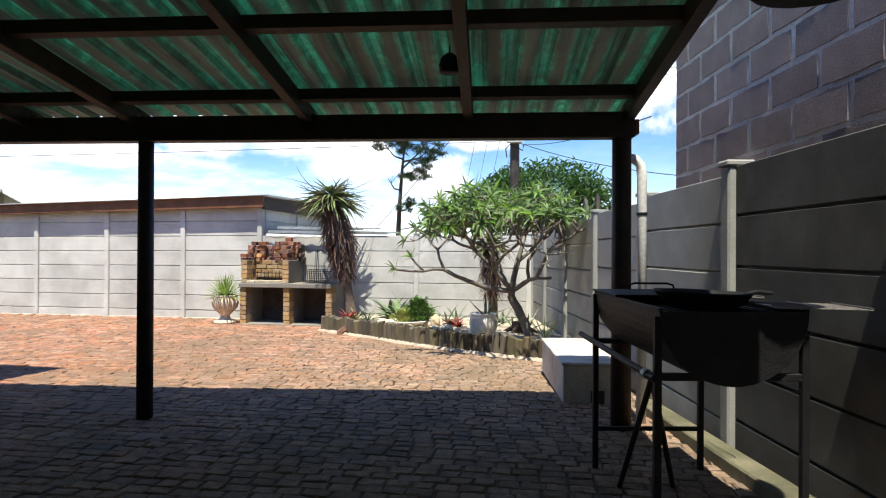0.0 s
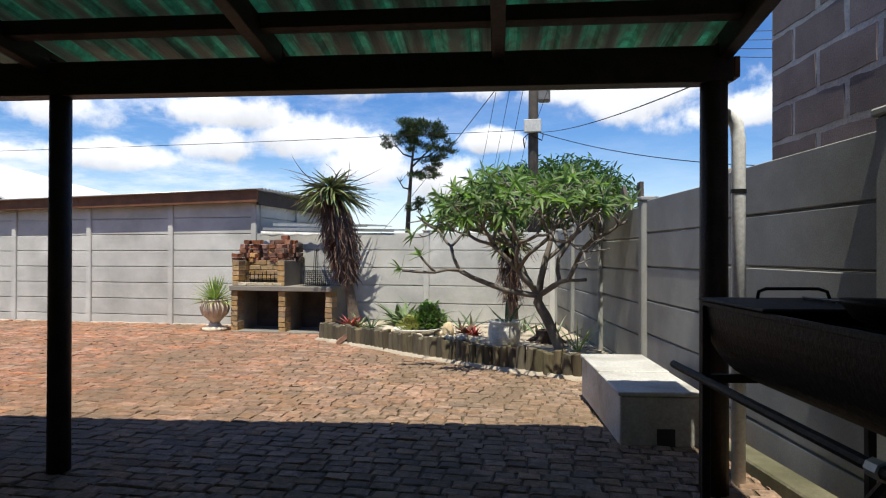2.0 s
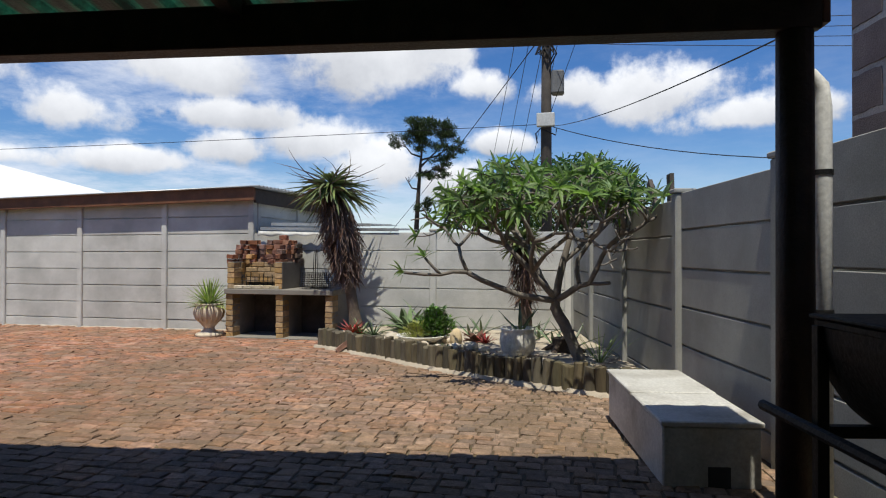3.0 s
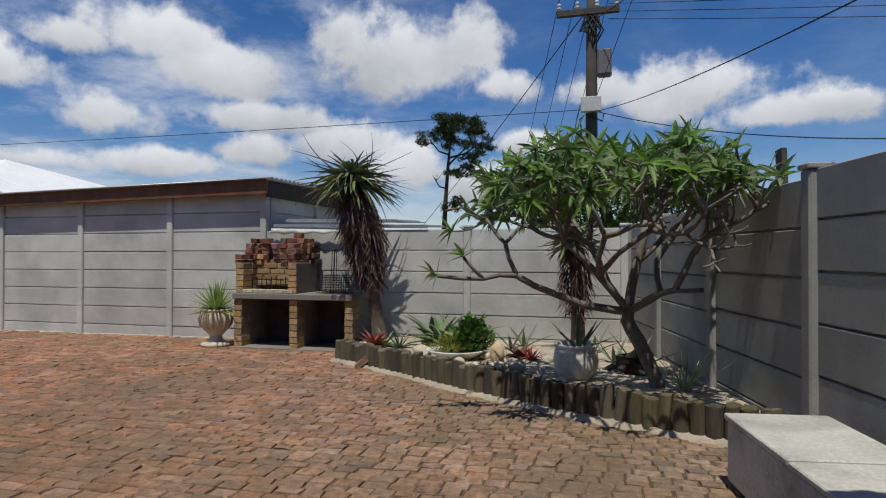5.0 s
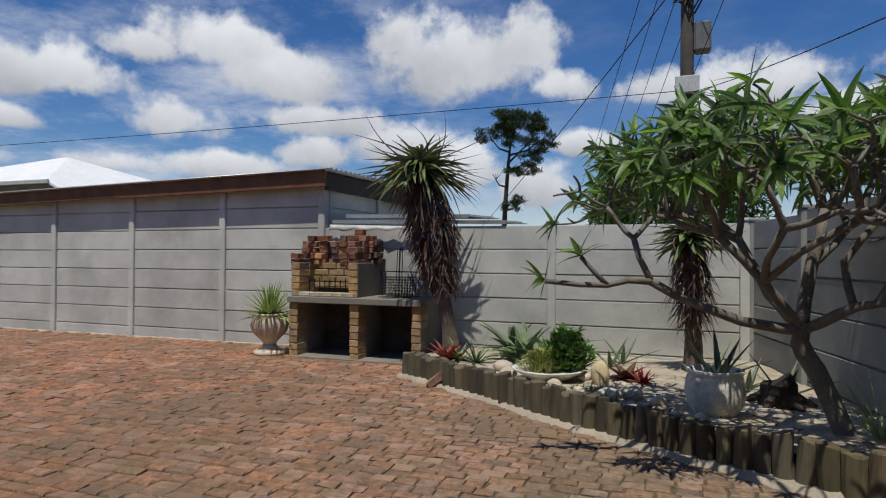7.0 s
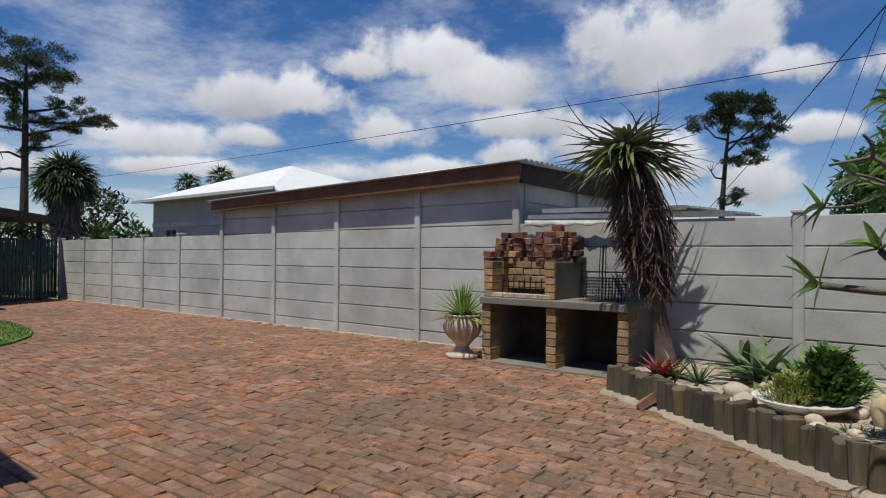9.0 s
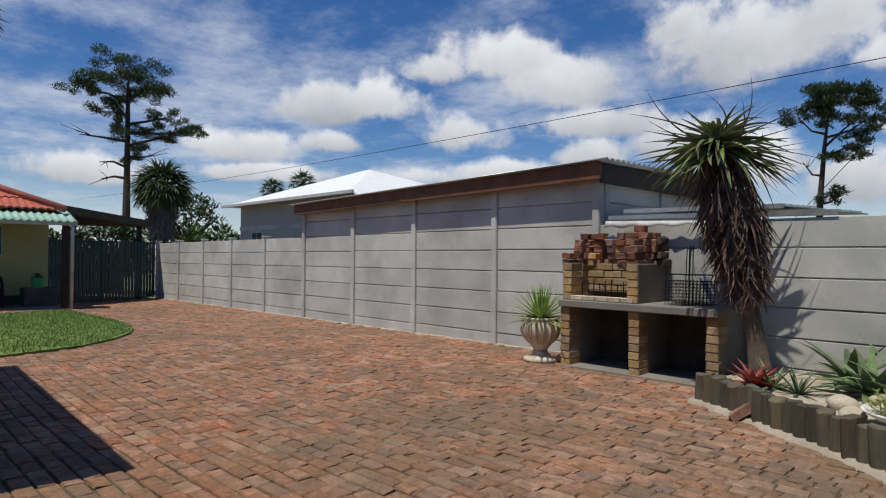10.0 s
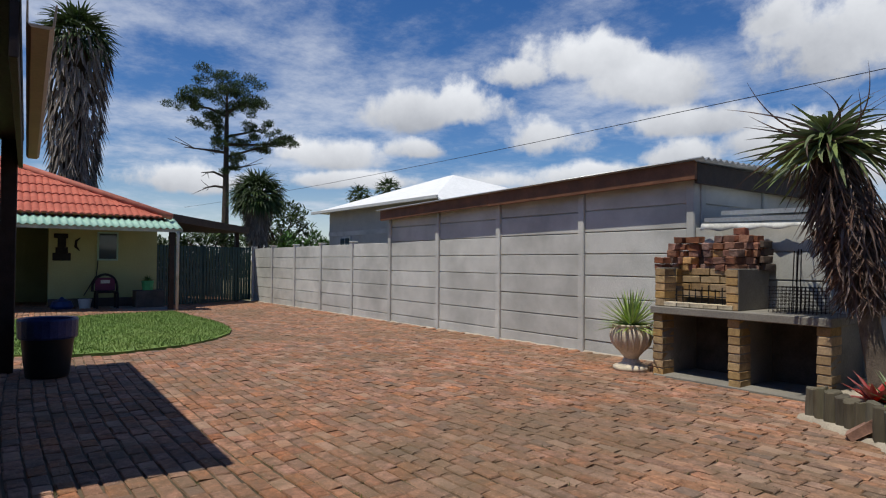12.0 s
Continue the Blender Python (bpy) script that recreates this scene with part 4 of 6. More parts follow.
# cement skirt poured along the foot of the poles
bm = bmesh.new()
pr = None
for i in range(121):
    x, y = front_at(i / 120)
    x2, y2 = front_at(min(1, i / 120 + 0.01))
    x1, y1 = front_at(max(0, i / 120 - 0.01))
    d = Vector((x2 - x1, y2 - y1)).normalized()
    n = Vector((d.y, -d.x))
    if n.y > 0:
        n = -n
    w = 0.1 + 0.035 * noise.noise((x * 3, y * 3, 0)) + 0.02 * noise.noise((x * 11, y * 11, 0))
    a = bm.verts.new((x + n.x * 0.02, y + n.y * 0.02, gz(x, y) + 0.035))
    b = bm.verts.new((x + n.x * (w - 0.03), y + n.y * (w - 0.03), gz(x, y) + 0.03))
    c = bm.verts.new((x + n.x * w, y + n.y * w, gz(x, y) - 0.01))
    if pr:
        bm.faces.new((pr[0], a, b, pr[1]))
        bm.faces.new((pr[1], b, c, pr[2]))
    pr = (a, b, c)
part("mortar_skirt", bm, M["haunch"], edging, "rough cement haunching", smooth=True)


def stone(x, y, r, flat=0.6, label="rounded pale garden stone in the bed", group="pale stones in the bed", mat="stone", stretch=1.0, rz=0.0):
    bm = bmesh.new()
    bmesh.ops.create_icosphere(bm, subdivisions=3, radius=r)
    k = random.uniform(0, 100)
    for v in bm.verts:
        v.co *= 1 + 0.25 * noise.noise(v.co / r * 0.9 + Vector((k, 0, 0))) + 0.05 * noise.noise(v.co / r * 4)
        v.co.x *= stretch
        v.co.z *= flat
    ob = part("garden_stone", bm, M[mat], smooth=True)
    ob.matrix_world = pose(x, y, bed_z(x, y) + r * flat * 0.55, 0, 0, rz)
    return tagged(ob, label, "stone", group)


for x, y, r, s in ((-2.12, 10.45, 0.13, 1.15), (-1.88, 10.75, 0.17, 1.4), (-1.74, 10.36, 0.14, 1.1), (-1.66, 10.95, 0.18, 1.7), (-1.24, 9.98, 0.1, 1.3), (-1.06, 10.4, 0.12, 1.2), (-0.7, 9.86, 0.09, 1.0), (-0.61, 9.66, 0.15, 1.1), (-0.76, 9.52, 0.13, 1.4), (-0.42, 9.5, 0.1, 1.0), (-1.2, 9.75, 0.08, 1.2), (-0.72, 10.12, 0.08, 1.1), (-1.0, 9.68, 0.07, 1.3), (-0.15, 9.15, 0.07, 1.4), (-0.5, 9.3, 0.06, 1.2), (-1.9, 10.75, 0.1, 1.2), (-0.3, 9.25, 0.055, 1.1), (1.0, 9.5, 0.04, 1.0)):
    stone(x, y, r * 0.58, 0.7, stretch=s, rz=random.uniform(0, 180))
stone(-0.9, 10.24, 0.105, 1.25, "tall rounded cream stone set upright in the sand", "pale stones in the bed", "stone_cream", 0.75, 20)
# shallow bowl with bushy succulents
bx, by = -1.36, 10.30
bowl = thing("planter_bowl", at(bx, by, bed_z(bx, by)) @ Matrix.Scale(0.9, 4), "wide shallow grey cement planter bowl", "planter")
part("bowl", lathe([(0.18, 0.0), (0.2, 0.02), (0.33, 0.09), (0.36, 0.115), (0.34, 0.12), (0.3, 0.09), (0.02, 0.085)], 28), M["pot_grey"], bowl, smooth=True)


def bush(name, m, label, n, rad, height, leaf, width, mat, category="shrub"):
    t = thing(name, m, label, category)
    bm = bmesh.new()
    for i in range(n):
        a, rr = random.uniform(0, 2 * math.pi), math.sqrt(random.random())
        zz = random.random()
        lump = 0.78 + 0.35 * noise.noise((math.cos(a) * 1.7, math.sin(a) * 1.7, zz * 2))
        p = Vector((math.cos(a) * rr * rad * lump * (0.55 + 0.6 * math.sin(math.pi * min(zz + 0.15, 1))), math.sin(a) * rr * rad * lump * (0.55 + 0.6 * math.sin(math.pi * min(zz + 0.15, 1))), 0.03 + zz * height * 0.86 * lump))
        out = Vector((math.cos(a) * random.uniform(0.2, 1), math.sin(a) * random.uniform(0.2, 1), random.uniform(0.1, 1.2)))
        blade(bm, p, out, (0, 0, 1), leaf * random.uniform(0.7, 1.2), width, 0.2, steps=2)
    part("foliage", bm, M[mat], t)
    bm = bmesh.new()
    for i in range(14):
        a = i * 2.4
        tube(bm, [(0, 0, -0.02), (math.cos(a) * rad * 0.25, math.sin(a) * rad * 0.25, height * 0.4), (math.cos(a) * rad * 0.5, math.sin(a) * rad * 0.5, height * 0.75)], [0.012, 0.009, 0.005], 5)
    part("stems", bm, M["bark"], t)
    return t


bush("jade_bush", at(bx + 0.14, by + 0.12, bed_z(bx, by) + 0.05), "bushy dark green jade plant in the planter bowl", 1500, 0.28, 0.46, 0.058, 0.052, "leaf_bush")
bush("succulent_clump", at(bx - 0.06, by - 0.08, bed_z(bx, by) + 0.05), "yellow-green succulent clump in the planter bowl", 1300, 0.2, 0.24, 0.04, 0.016, "leaf_clump")
# agaves, snake plants and small succulents
spiky("agave", at(-1.82, 11.3, bed_z(-1.82, 11.3)), "green strap-leaved agave beside the stones", 22, 0.5, 0.13, "leaf_agave", (0.35, 0.92), 1.0)
spiky("agave", at(-1.52, 11.25, bed_z(-1.52, 11.25)), "green strap-leaved agave against the wall", 20, 0.62, 0.1, "leaf_agave", (0.5, 0.95), 1.2)
spiky("agave", at(-2.05, 11.75, bed_z(-2.05, 11.75)), "dark strap-leaved agave close to the wall", 14, 0.55, 0.12, "leaf_snake", (0.45, 0.9), 0.9)
spiky("bromeliad", at(-2.62, 11.1, bed_z(-2.6, 11.1)), "red-leaved bromeliad beside the braai", 26, 0.26, 0.075, "leaf_red", (0.15, 0.85), 0.4)
spiky("agave", at(-2.48, 11.1, bed_z(-2.48, 11.1)), "small green agave rosette beside the red bromeliad", 18, 0.3, 0.05, "leaf_aloe", (0.15, 0.9), 0.7)
spiky("agave", at(-2.24, 10.98, bed_z(-2.24, 10.98)), "small striped agave rosette in the sand", 16, 0.28, 0.04, "leaf_snake", (0.15, 0.8), 0.4)
spiky("kalanchoe", at(-0.71, 10.55, bed_z(-0.71, 10.55)), "brown-red broad-leaved kalanchoe in the sand", 18, 0.2, 0.12, "leaf_brown", (0.1, 0.8), 0.5)
spiky("kalanchoe", at(-0.56, 10.38, bed_z(-0.56, 10.38)), "reddish spiky kalanchoe in the sand", 20, 0.16, 0.04, "leaf_red", (0.2, 0.9), 0.3)
for x, y, n, l in ((-0.82, 11.7, 5, 0.4), (-0.9, 11.2, 4, 0.34), (0.05, 11.2, 5, 0.4), (0.28, 10.6, 5, 0.42), (0.5, 10.3, 5, 0.45), (-0.05, 10.75, 5, 0.35)):
    spiky("snake_plant", at(x, y, bed_z(x, y)), "upright dark green snake plant in the bed", n, l, 0.06, "leaf_snake", (0.5, 0.9), 0.15)
spiky("reed_clump", at(0.8, 9.0, bed_z(0.8, 9.0)), "thin upright reedy clump at the tree's foot", 22, 0.5, 0.014, "leaf_yucca", (0.7, 0.97), 0.2)
for x, y in ((-1.06, 9.9), (-0.94, 9.88), (-0.85, 9.95), (-1.0, 9.83)):
    spiky("small_succulent", at(x, y, bed_z(x, y)), "tiny dark succulent rosette in the sand", 12, 0.07, 0.02, "leaf_snake", (0.2, 0.9), 0.2)
# leaf litter
bm = bmesh.new()
for i in range(420):
    f, v = random.uniform(0.45, 1), random.uniform(0.05, 0.9)
    fx, fy = front_at(f)
    x, y = fx + random.uniform(-0.1, 0.5) * v, fy + v * random.uniform(0.1, 3.2)
    if x > 1.3 - 0.208 * (y - 8) or y > 12.1 or x < -2.4:
        continue
    blade(bm, (x, y, bed_z(x, y) + 0.012), (random.uniform(-1, 1), random.uniform(-1, 1), random.uniform(-0.1, 0.25)), (0, 0, 1), random.uniform(0.03, 0.1), random.uniform(0.012, 0.03), 0.1, steps=2)
tagged(part("leaf_litter", bm, M["leaf_dry"]), "dry fallen leaves scattered on the sand", "leaf litter", kind="stuff")

# whitewashed pot
px, py = -0.05, 9.42
pot = thing("garden_pot", at(px, py, bed_z(px, py) - 0.03) @ Matrix.Scale(0.8, 4), "round whitewashed cement pot with worn paint", "plant pot")
part("body", lathe([(0.13, 0.0), (0.17, 0.03), (0.225, 0.12), (0.245, 0.22), (0.235, 0.32), (0.215, 0.37), (0.23, 0.385), (0.232, 0.41), (0.205, 0.41), (0.2, 0.36), (0.02, 0.35)], 30), M["pot_grey"], pot, smooth=True)
spiky("snake_plant", at(px + 0.03, py, bed_z(px, py) + 0.23), "dark snake plant growing in the whitewashed pot", 7, 0.36, 0.06, "leaf_snake", (0.5, 0.95), 0.15)
# cut stump
sx, sy = 0.42, 10.0
st = thing("tree_stump", at(sx, sy, bed_z(sx, sy)), "dark rotting tree stump in the sand", "stump")
bm = bmesh.new()
tube(bm, [(0, 0, -0.05), (0, 0, 0.06), (0.01, 0, 0.16), (0, 0, 0.17)], [0.16, 0.14, 0.13, 0.1], 12, jitter=0.14)
for k in range(6):
    a = k * 1.05
    tube(bm, [(0.08 * math.cos(a), 0.08 * math.sin(a), 0.08), (0.25 * math.cos(a), 0.25 * math.sin(a), 0.01)], [0.05, 0.015], 6)
part("wood", bm, M["bark_dark"], st)


# ---- aloes with dry skirts ----
def aloe(name, x, y, lean, height, crown_r, label, skirt=0.62, spread=1.0):
    t = thing(name, at(x, y, bed_z(x, y) - 0.03), label, "aloe")
    pts = [Vector((lean[0] * f ** 1.2, lean[1] * f, height * f)) for f in (0, 0.06, 0.2, 0.45, 0.7, 0.9, 1.0)]
    part("trunk", tubed(pts, [0.13, 0.095, 0.078, 0.072, 0.07, 0.07, 0.05], 12, jitter=0.14), M["bark_aloe"], t, smooth=True)
    bm = bmesh.new()
    for i in range(int(1700 * spread)):
        g = random.random()
        f = 0.97 - skirt * g
        c = Vector((lean[0] * f ** 1.2, lean[1] * f, height * f))
        a = random.uniform(0, 2 * math.pi)
        wide = (0.07 + 0.2 * math.sin(math.pi * min(1.0, 0.95 * g ** 0.75))) * (0.45 + 0.55 * spread)
        o = Vector((math.cos(a), math.sin(a), 0))
        s = Vector((-math.sin(a), math.cos(a), 0))
        blade(bm, c + o * wide * random.uniform(0.45, 1.0), o * random.uniform(0.1, 0.6) + s * random.uniform(-0.3, 0.3) + Vector((0, 0, -random.uniform(0.6, 1.0))), o, random.uniform(0.16, 0.36), random.uniform(0.016, 0.03), random.uniform(0.2, 0.9), fold=0.45, steps=6, curl=random.uniform(-1.5, 1.5))
    part("dry_skirt", bm, M["leaf_dry"], t, "hanging brown dead leaves")
    # green rosette: stiff leaves arching up, out and down at the tips
    bm = bmesh.new()
    top = Vector((lean[0], lean[1], height))
    n = int(120 * (0.5 + 0.5 * spread))
    for i in range(n):
        k = i / n
        a = i * 2.399 + random.uniform(-0.25, 0.25)
        e = -0.35 + 1.3 * k * k + random.uniform(-0.15, 0.15)
        out = Vector((math.cos(a) * math.cos(e), math.sin(a) * math.cos(e), math.sin(e)))
        length = crown_r * random.uniform(0.85, 1.15) * (1.0 if k < 0.5 else 1.0 - 0.9 * (k - 0.5))
        blade(bm, top + Vector((0, 0, 0.1 * k - 0.06)) + out * 0.04, out, (0, 0, 1), length, random.uniform(0.06, 0.085), random.uniform(-0.3, 0.9) + 0.4 * k, fold=0.4, steps=9, curl=random.uniform(-0.4, 0.4))
    part("rosette", bm, M["leaf_aloe"], t, "grey-green pointed aloe leaves")
    # withered leaves that curl far out of the crown
    bm = bmesh.new()
    for i in range(int(46 * (0.4 + 0.6 * spread))):
        a = random.uniform(0, 2 * math.pi)
        e = random.uniform(-0.35, 0.45)
        out = Vector((math.cos(a) * math.cos(e), math.sin(a) * math.cos(e), math.sin(e)))
        blade(bm, top + out * 0.1, out, (0, 0, 1), crown_r * random.uniform(0.9, 1.4), random.uniform(0.022, 0.034), random.uniform(-1.6, 2.8), fold=0.6, steps=14, curl=random.choice((-1, 1)) * random.uniform(0.6, 3.2))
    for i in range(22):
        a = random.uniform(0, 2 * math.pi)
        out = Vector((math.cos(a), math.sin(a), random.uniform(-0.5, 0.05)))
        blade(bm, top + out * 0.08 - Vector((0, 0, 0.06)), out, (0, 0, 1), crown_r * random.uniform(0.5, 0.8), 0.045, random.uniform(1.6, 3.2), fold=0.3, steps=8, curl=random.uniform(-0.6, 0.6))
    part("dry_leaves", bm, M["leaf_dry"], t, "curled dry brown leaf tips")
    return t


aloe("aloe_tree", -2.72, 11.55, (-0.35, -0.12), 2.2, 0.68, "tall aloe with a thick skirt of dead leaves", skirt=0.58)
aloe("aloe_tree", -0.12, 11.3, (-0.05, -0.1), 1.35, 0.36, "smaller aloe with dead leaves hanging round its trunk", skirt=0.55, spread=0.2)


# ---- frangipani tree ----
def frangipani():
    x, y = 0.66, 8.98
    z = bed_z(x, y) - 0.05
    t = thing("frangipani_tree", at(x, y, z), "spreading frangipani tree with forked stubby branches and long leaves", "tree")
    rnd = random.Random(11)
    tips = []

    def bough(points, r0, r1, name="limb", n=9):
        # a kinked bough, slightly swollen where it forks
        pts = [Vector(points[0])]
        for p, q in zip(points, points[1:]):
            p, q = Vector(p), Vector(q)
            s = (q - p).length * 0.06
            pts += [p.lerp(q, 0.5) + Vector((rnd.uniform(-s, s), rnd.uniform(-s, s), rnd.uniform(-s, s))), q]
        pts = [p - Vector((0, 0, z)) for p in pts]
        k = len(pts) - 1
        radii = [0.86 * (r0 + (r1 - r0) * i / k) * (1.12 if i == k else rnd.uniform(0.94, 1.04)) for i in range(k + 1)]
        bm = bmesh.new()
        tube(bm, pts, radii, n, jitter=0.07)
        part(name, bm, M["bark"], t, "grey leaning trunk" if name == "trunk" else "", smooth=True)
        return pts[-1], (pts[-1] - pts[-2]).normalized()

    def limb(p, d, length, r, level):
        pts, rad = [p.copy()], [r]
        q, dd = p.copy(), d.normalized()
        n = 4
        for i in range(n):
            rise = 0.1 if q.z < 1.4 else -0.12 * (q.z - 1.4) / 0.3
            turn = -0.3 if q.x > 0.35 else 0.0
            dd = (dd + Vector((rnd.uniform(-0.2, 0.2) + turn, rnd.uniform(-0.2, 0.2), rnd.uniform(-0.08, 0.08) + rise))).normalized()
            q = q + dd * length / n
            pts.append(q.copy()), rad.append(r * (1 - 0.2 * (i + 1) / n))
        bm = bmesh.new()
        tube(bm, pts, rad, 7, jitter=0.06)
        part("limb", bm, M["bark"], t, smooth=True)
        if level >= 5 or r < 0.0092:
            tips.append((q, (dd + Vector((0, 0, 0.5))).normalized()))
            return
        fork(q, dd, length * 0.74, r * 0.74, level + 1, 3 if rnd.random() < 0.45 else 2)

    def fork(q, dd, length, r, level, kids):
        a0 = rnd.uniform(0, 2 * math.pi)
        s = dd.orthogonal().normalized()
        for k in range(kids):
            a = a0 + k * 2 * math.pi / kids + rnd.uniform(-0.4, 0.4)
            o = s * math.cos(a) + dd.cross(s) * math.sin(a)
            limb(q, dd * 0.7 + o * rnd.uniform(0.5, 0.9) + Vector((0, 0, 0.08)), length * rnd.uniform(0.85, 1.15), r * rnd.uniform(0.9, 1.05), level)

    bough([(-0.01, 0, z - 0.08), (-0.04, 0, 0.28), (-0.2, -0.03, 0.66), (-0.29, -0.05, 0.82), (-0.28, -0.06, 0.92)], 0.076, 0.052, "trunk", 12)
    f0 = (-0.28, -0.06, 0.89)
    low = (-1.1, -0.43, 1.17)
    bough([f0, (-0.37, -0.12, 0.9), (-0.81, -0.28, 1.02), low], 0.04, 0.027)
    q, d = bough([low, (-1.33, -0.58, 1.15), (-1.66, -0.68, 1.17)], 0.024, 0.015, n=7)
    tips.append((q, (d + Vector((0, 0, 0.3))).normalized()))
    q, d = bough([(-1.33, -0.58, 1.15), (-1.47, -0.63, 1.31)], 0.018, 0.014, n=7)
    tips.append((q, (d + Vector((0, 0, 0.5))).normalized()))
    starts = [
        (bough([low, (-1.2, -0.36, 1.42)], 0.022, 0.018, n=7), 0.26, 0.016, 2, 2),
        (bough([f0, (-0.43, 0.12, 1.09), (-0.59, 0.22, 1.44)], 0.042, 0.028), 0.36, 0.024, 1, 3),
        (bough([f0, (-0.21, 0.02, 1.29), (-0.14, 0.07, 1.6)], 0.048, 0.032), 0.32, 0.026, 1, 3),
        (bough([f0, (-0.12, -0.18, 1.0), (0.04, -0.28, 1.07), (0.16, -0.33, 1.34), (0.33, -0.46, 1.53)], 0.038, 0.022), 0.28, 0.02, 1, 3),
        (bough([(-0.05, -0.22, 1.03), (-0.07, -0.08, 1.29), (0.12, -0.08, 1.56)], 0.026, 0.021), 0.28, 0.019, 1, 2),
        (bough([f0, (-0.5, -0.24, 1.17), (-0.75, -0.35, 1.44)], 0.036, 0.026), 0.32, 0.022, 1, 3),
        (bough([(-0.21, 0.02, 1.27), (0.02, 0.22, 1.5)], 0.03, 0.024), 0.32, 0.022, 1, 2),
        (bough([(-0.5, -0.24, 1.17), (-0.45, -0.6, 1.46)], 0.028, 0.022), 0.3, 0.02, 1, 2),
        (bough([(-0.59, 0.22, 1.42), (-0.95, 0.15, 1.6)], 0.024, 0.02), 0.28, 0.018, 2, 3),
        (bough([(-0.5, -0.24, 1.17), (-0.15, -0.7, 1.5)], 0.026, 0.02), 0.28, 0.019, 2, 3),
    ]
    q, d = bough([(0.04, -0.28, 1.07), (0.22, -0.38, 1.08)], 0.022, 0.019, n=7)
    for (q, d), length, r, level, kids in starts:
        fork(q, d, length, r, level, kids)
    bm = bmesh.new()
    for p, d in tips:
        lat = p.x * 0.957 + p.y * 0.288
        least = 1.52 if lat > -0.7 else 1.25 if lat > -1.1 else 0.0
        if p.z < least or (lat < -1.5 and p.z > 1.3):
            continue
        n = rnd.randint(6, 9)
        s = d.orthogonal().normalized()
        for k in range(n):
            a = k * 2.399 + rnd.uniform(-0.2, 0.2)
            e = 0.05 + 1.1 * (k / n)
            o = (s * math.cos(a) + d.cross(s) * math.sin(a)) * math.cos(e) + d * math.sin(e) + Vector((0, 0, 0.12))
            blade(bm, p + d * 0.012 * k / 4, o, d, rnd.uniform(0.12, 0.215), rnd.uniform(0.042, 0.057), rnd.uniform(0.3, 1.1), fold=0.14, steps=5)
    part("foliage", bm, M["leaf_frangipani"], t, "long pointed green leaves in whorls")
    return len(tips)


frangipani()

# ---- white box beside the wall ----
chest = thing("storage_box", at(1.03, 6.0, gz(1.2, 6.0) - 0.01, 8.9), "low worn white painted box with a split lid beside the wall", "box")
part("body", boxed(0.0, 0.48, 0.0, 1.34, 0.0, 0.305, 0.008), M["white_paint"], chest)
part("lid", boxed(-0.012, 0.492, -0.012, 0.62, 0.308, 0.335, 0.006), M["white_paint"], chest, "scuffed white lid")
part("lid", boxed(-0.012, 0.492, 0.63, 1.352, 0.308, 0.34, 0.006), M["white_paint"], chest, "scuffed white lid")
# dark block laid on the face; it paints the shade inside a drain hole
part("recess", boxed(0.22, 0.33, -0.004, 0.02, 0.0, 0.11, 0.003), M["dark_in"], chest, "dark patch for the shaded drain opening")

# ---- rainwater pipe ----
pipe = thing("rainwater_pipe", CP @ at(3.51, 0.16, gz(1.5, 5.3)), "white plastic rainwater pipe beside the carport post", "pipe")
part("downpipe", tubed([(0, 0, -0.02), (0, 0, 1.72), (-0.01, 0, 1.8), (-0.045, 0, 1.84), (-0.16, -0.02, 1.87)], 0.034, 14), M["pvc"], pipe, smooth=True)
for z in (0.9, 1.45):
    part("bracket", tubed([(0, 0, z), (0, 0, z + 0.02)], 0.038, 14), M["iron"], pipe)

# ---- half drum barbecue ----
bbq = thing("drum_barbecue", at(1.2, 4.41, gz(1.3, 4.0) - 0.005, math.degrees(RA) - 0.6), "black half-drum barbecue on a welded steel stand", "barbecue")
LW, LL, RIM = 0.57, 0.95, 0.94          # stand: x across, y along the drum, far legs at y = 0
for x, y, h in ((0, 0, RIM), (LW, 0, RIM - 0.02), (0, -LL, RIM - 0.02), (LW, -LL, RIM - 0.09)):
    part("leg", boxed(x - 0.014, x + 0.014, y - 0.014, y + 0.014, -0.02, h, 0.002), M["iron"], bbq)
for y in (0, -LL):
    part("rail", boxed(0.0145, LW - 0.0145, y - 0.014, y + 0.014, 0.672, 0.7, 0.002), M["iron"], bbq)
part("rail", boxed(0.0145, LW - 0.0145, -0.01, 0.01, 0.2, 0.222, 0.002), M["iron"], bbq)
part("carrying_bar", tubed([(-0.03, -LL - 0.06, 0.69), (-0.03, -0.4, 0.692), (-0.03, 0.22, 0.695)], 0.015, 8), M["iron"], bbq)
part("clamp", tubed([(-0.03, -LL + 0.02, 0.69), (-0.03, -LL + 0.055, 0.69)], 0.021, 8), M["sheet_grey"], bbq, "bright steel clamp")
for x in (0.055, 0.33):
    part("prop", tubed([(-0.01, -LL + 0.03, 0.675), (x, -0.25, -0.02)], 0.013, 7), M["iron"], bbq)
bm = bmesh.new()
R0, Y_A, Y_B = 0.287, 0.02, -LL - 0.03
arc = [math.pi + math.pi * k / 24 for k in range(25)]
shells = []
for rr in (R0, R0 - 0.006):
    shells.append([[bm.verts.new((LW / 2 + rr * math.cos(q), y, RIM + rr * math.sin(q))) for q in arc] for y in (Y_A - (R0 - rr), Y_B + (R0 - rr))])
for (a, b), flip in zip(shells, (1, -1)):
    for k in range(24):
        bm.faces.new((a[k], a[k + 1], b[k + 1], b[k])[::flip])
    bm.faces.new(a[::flip]), bm.faces.new(b[::-flip])
o_, i_ = shells
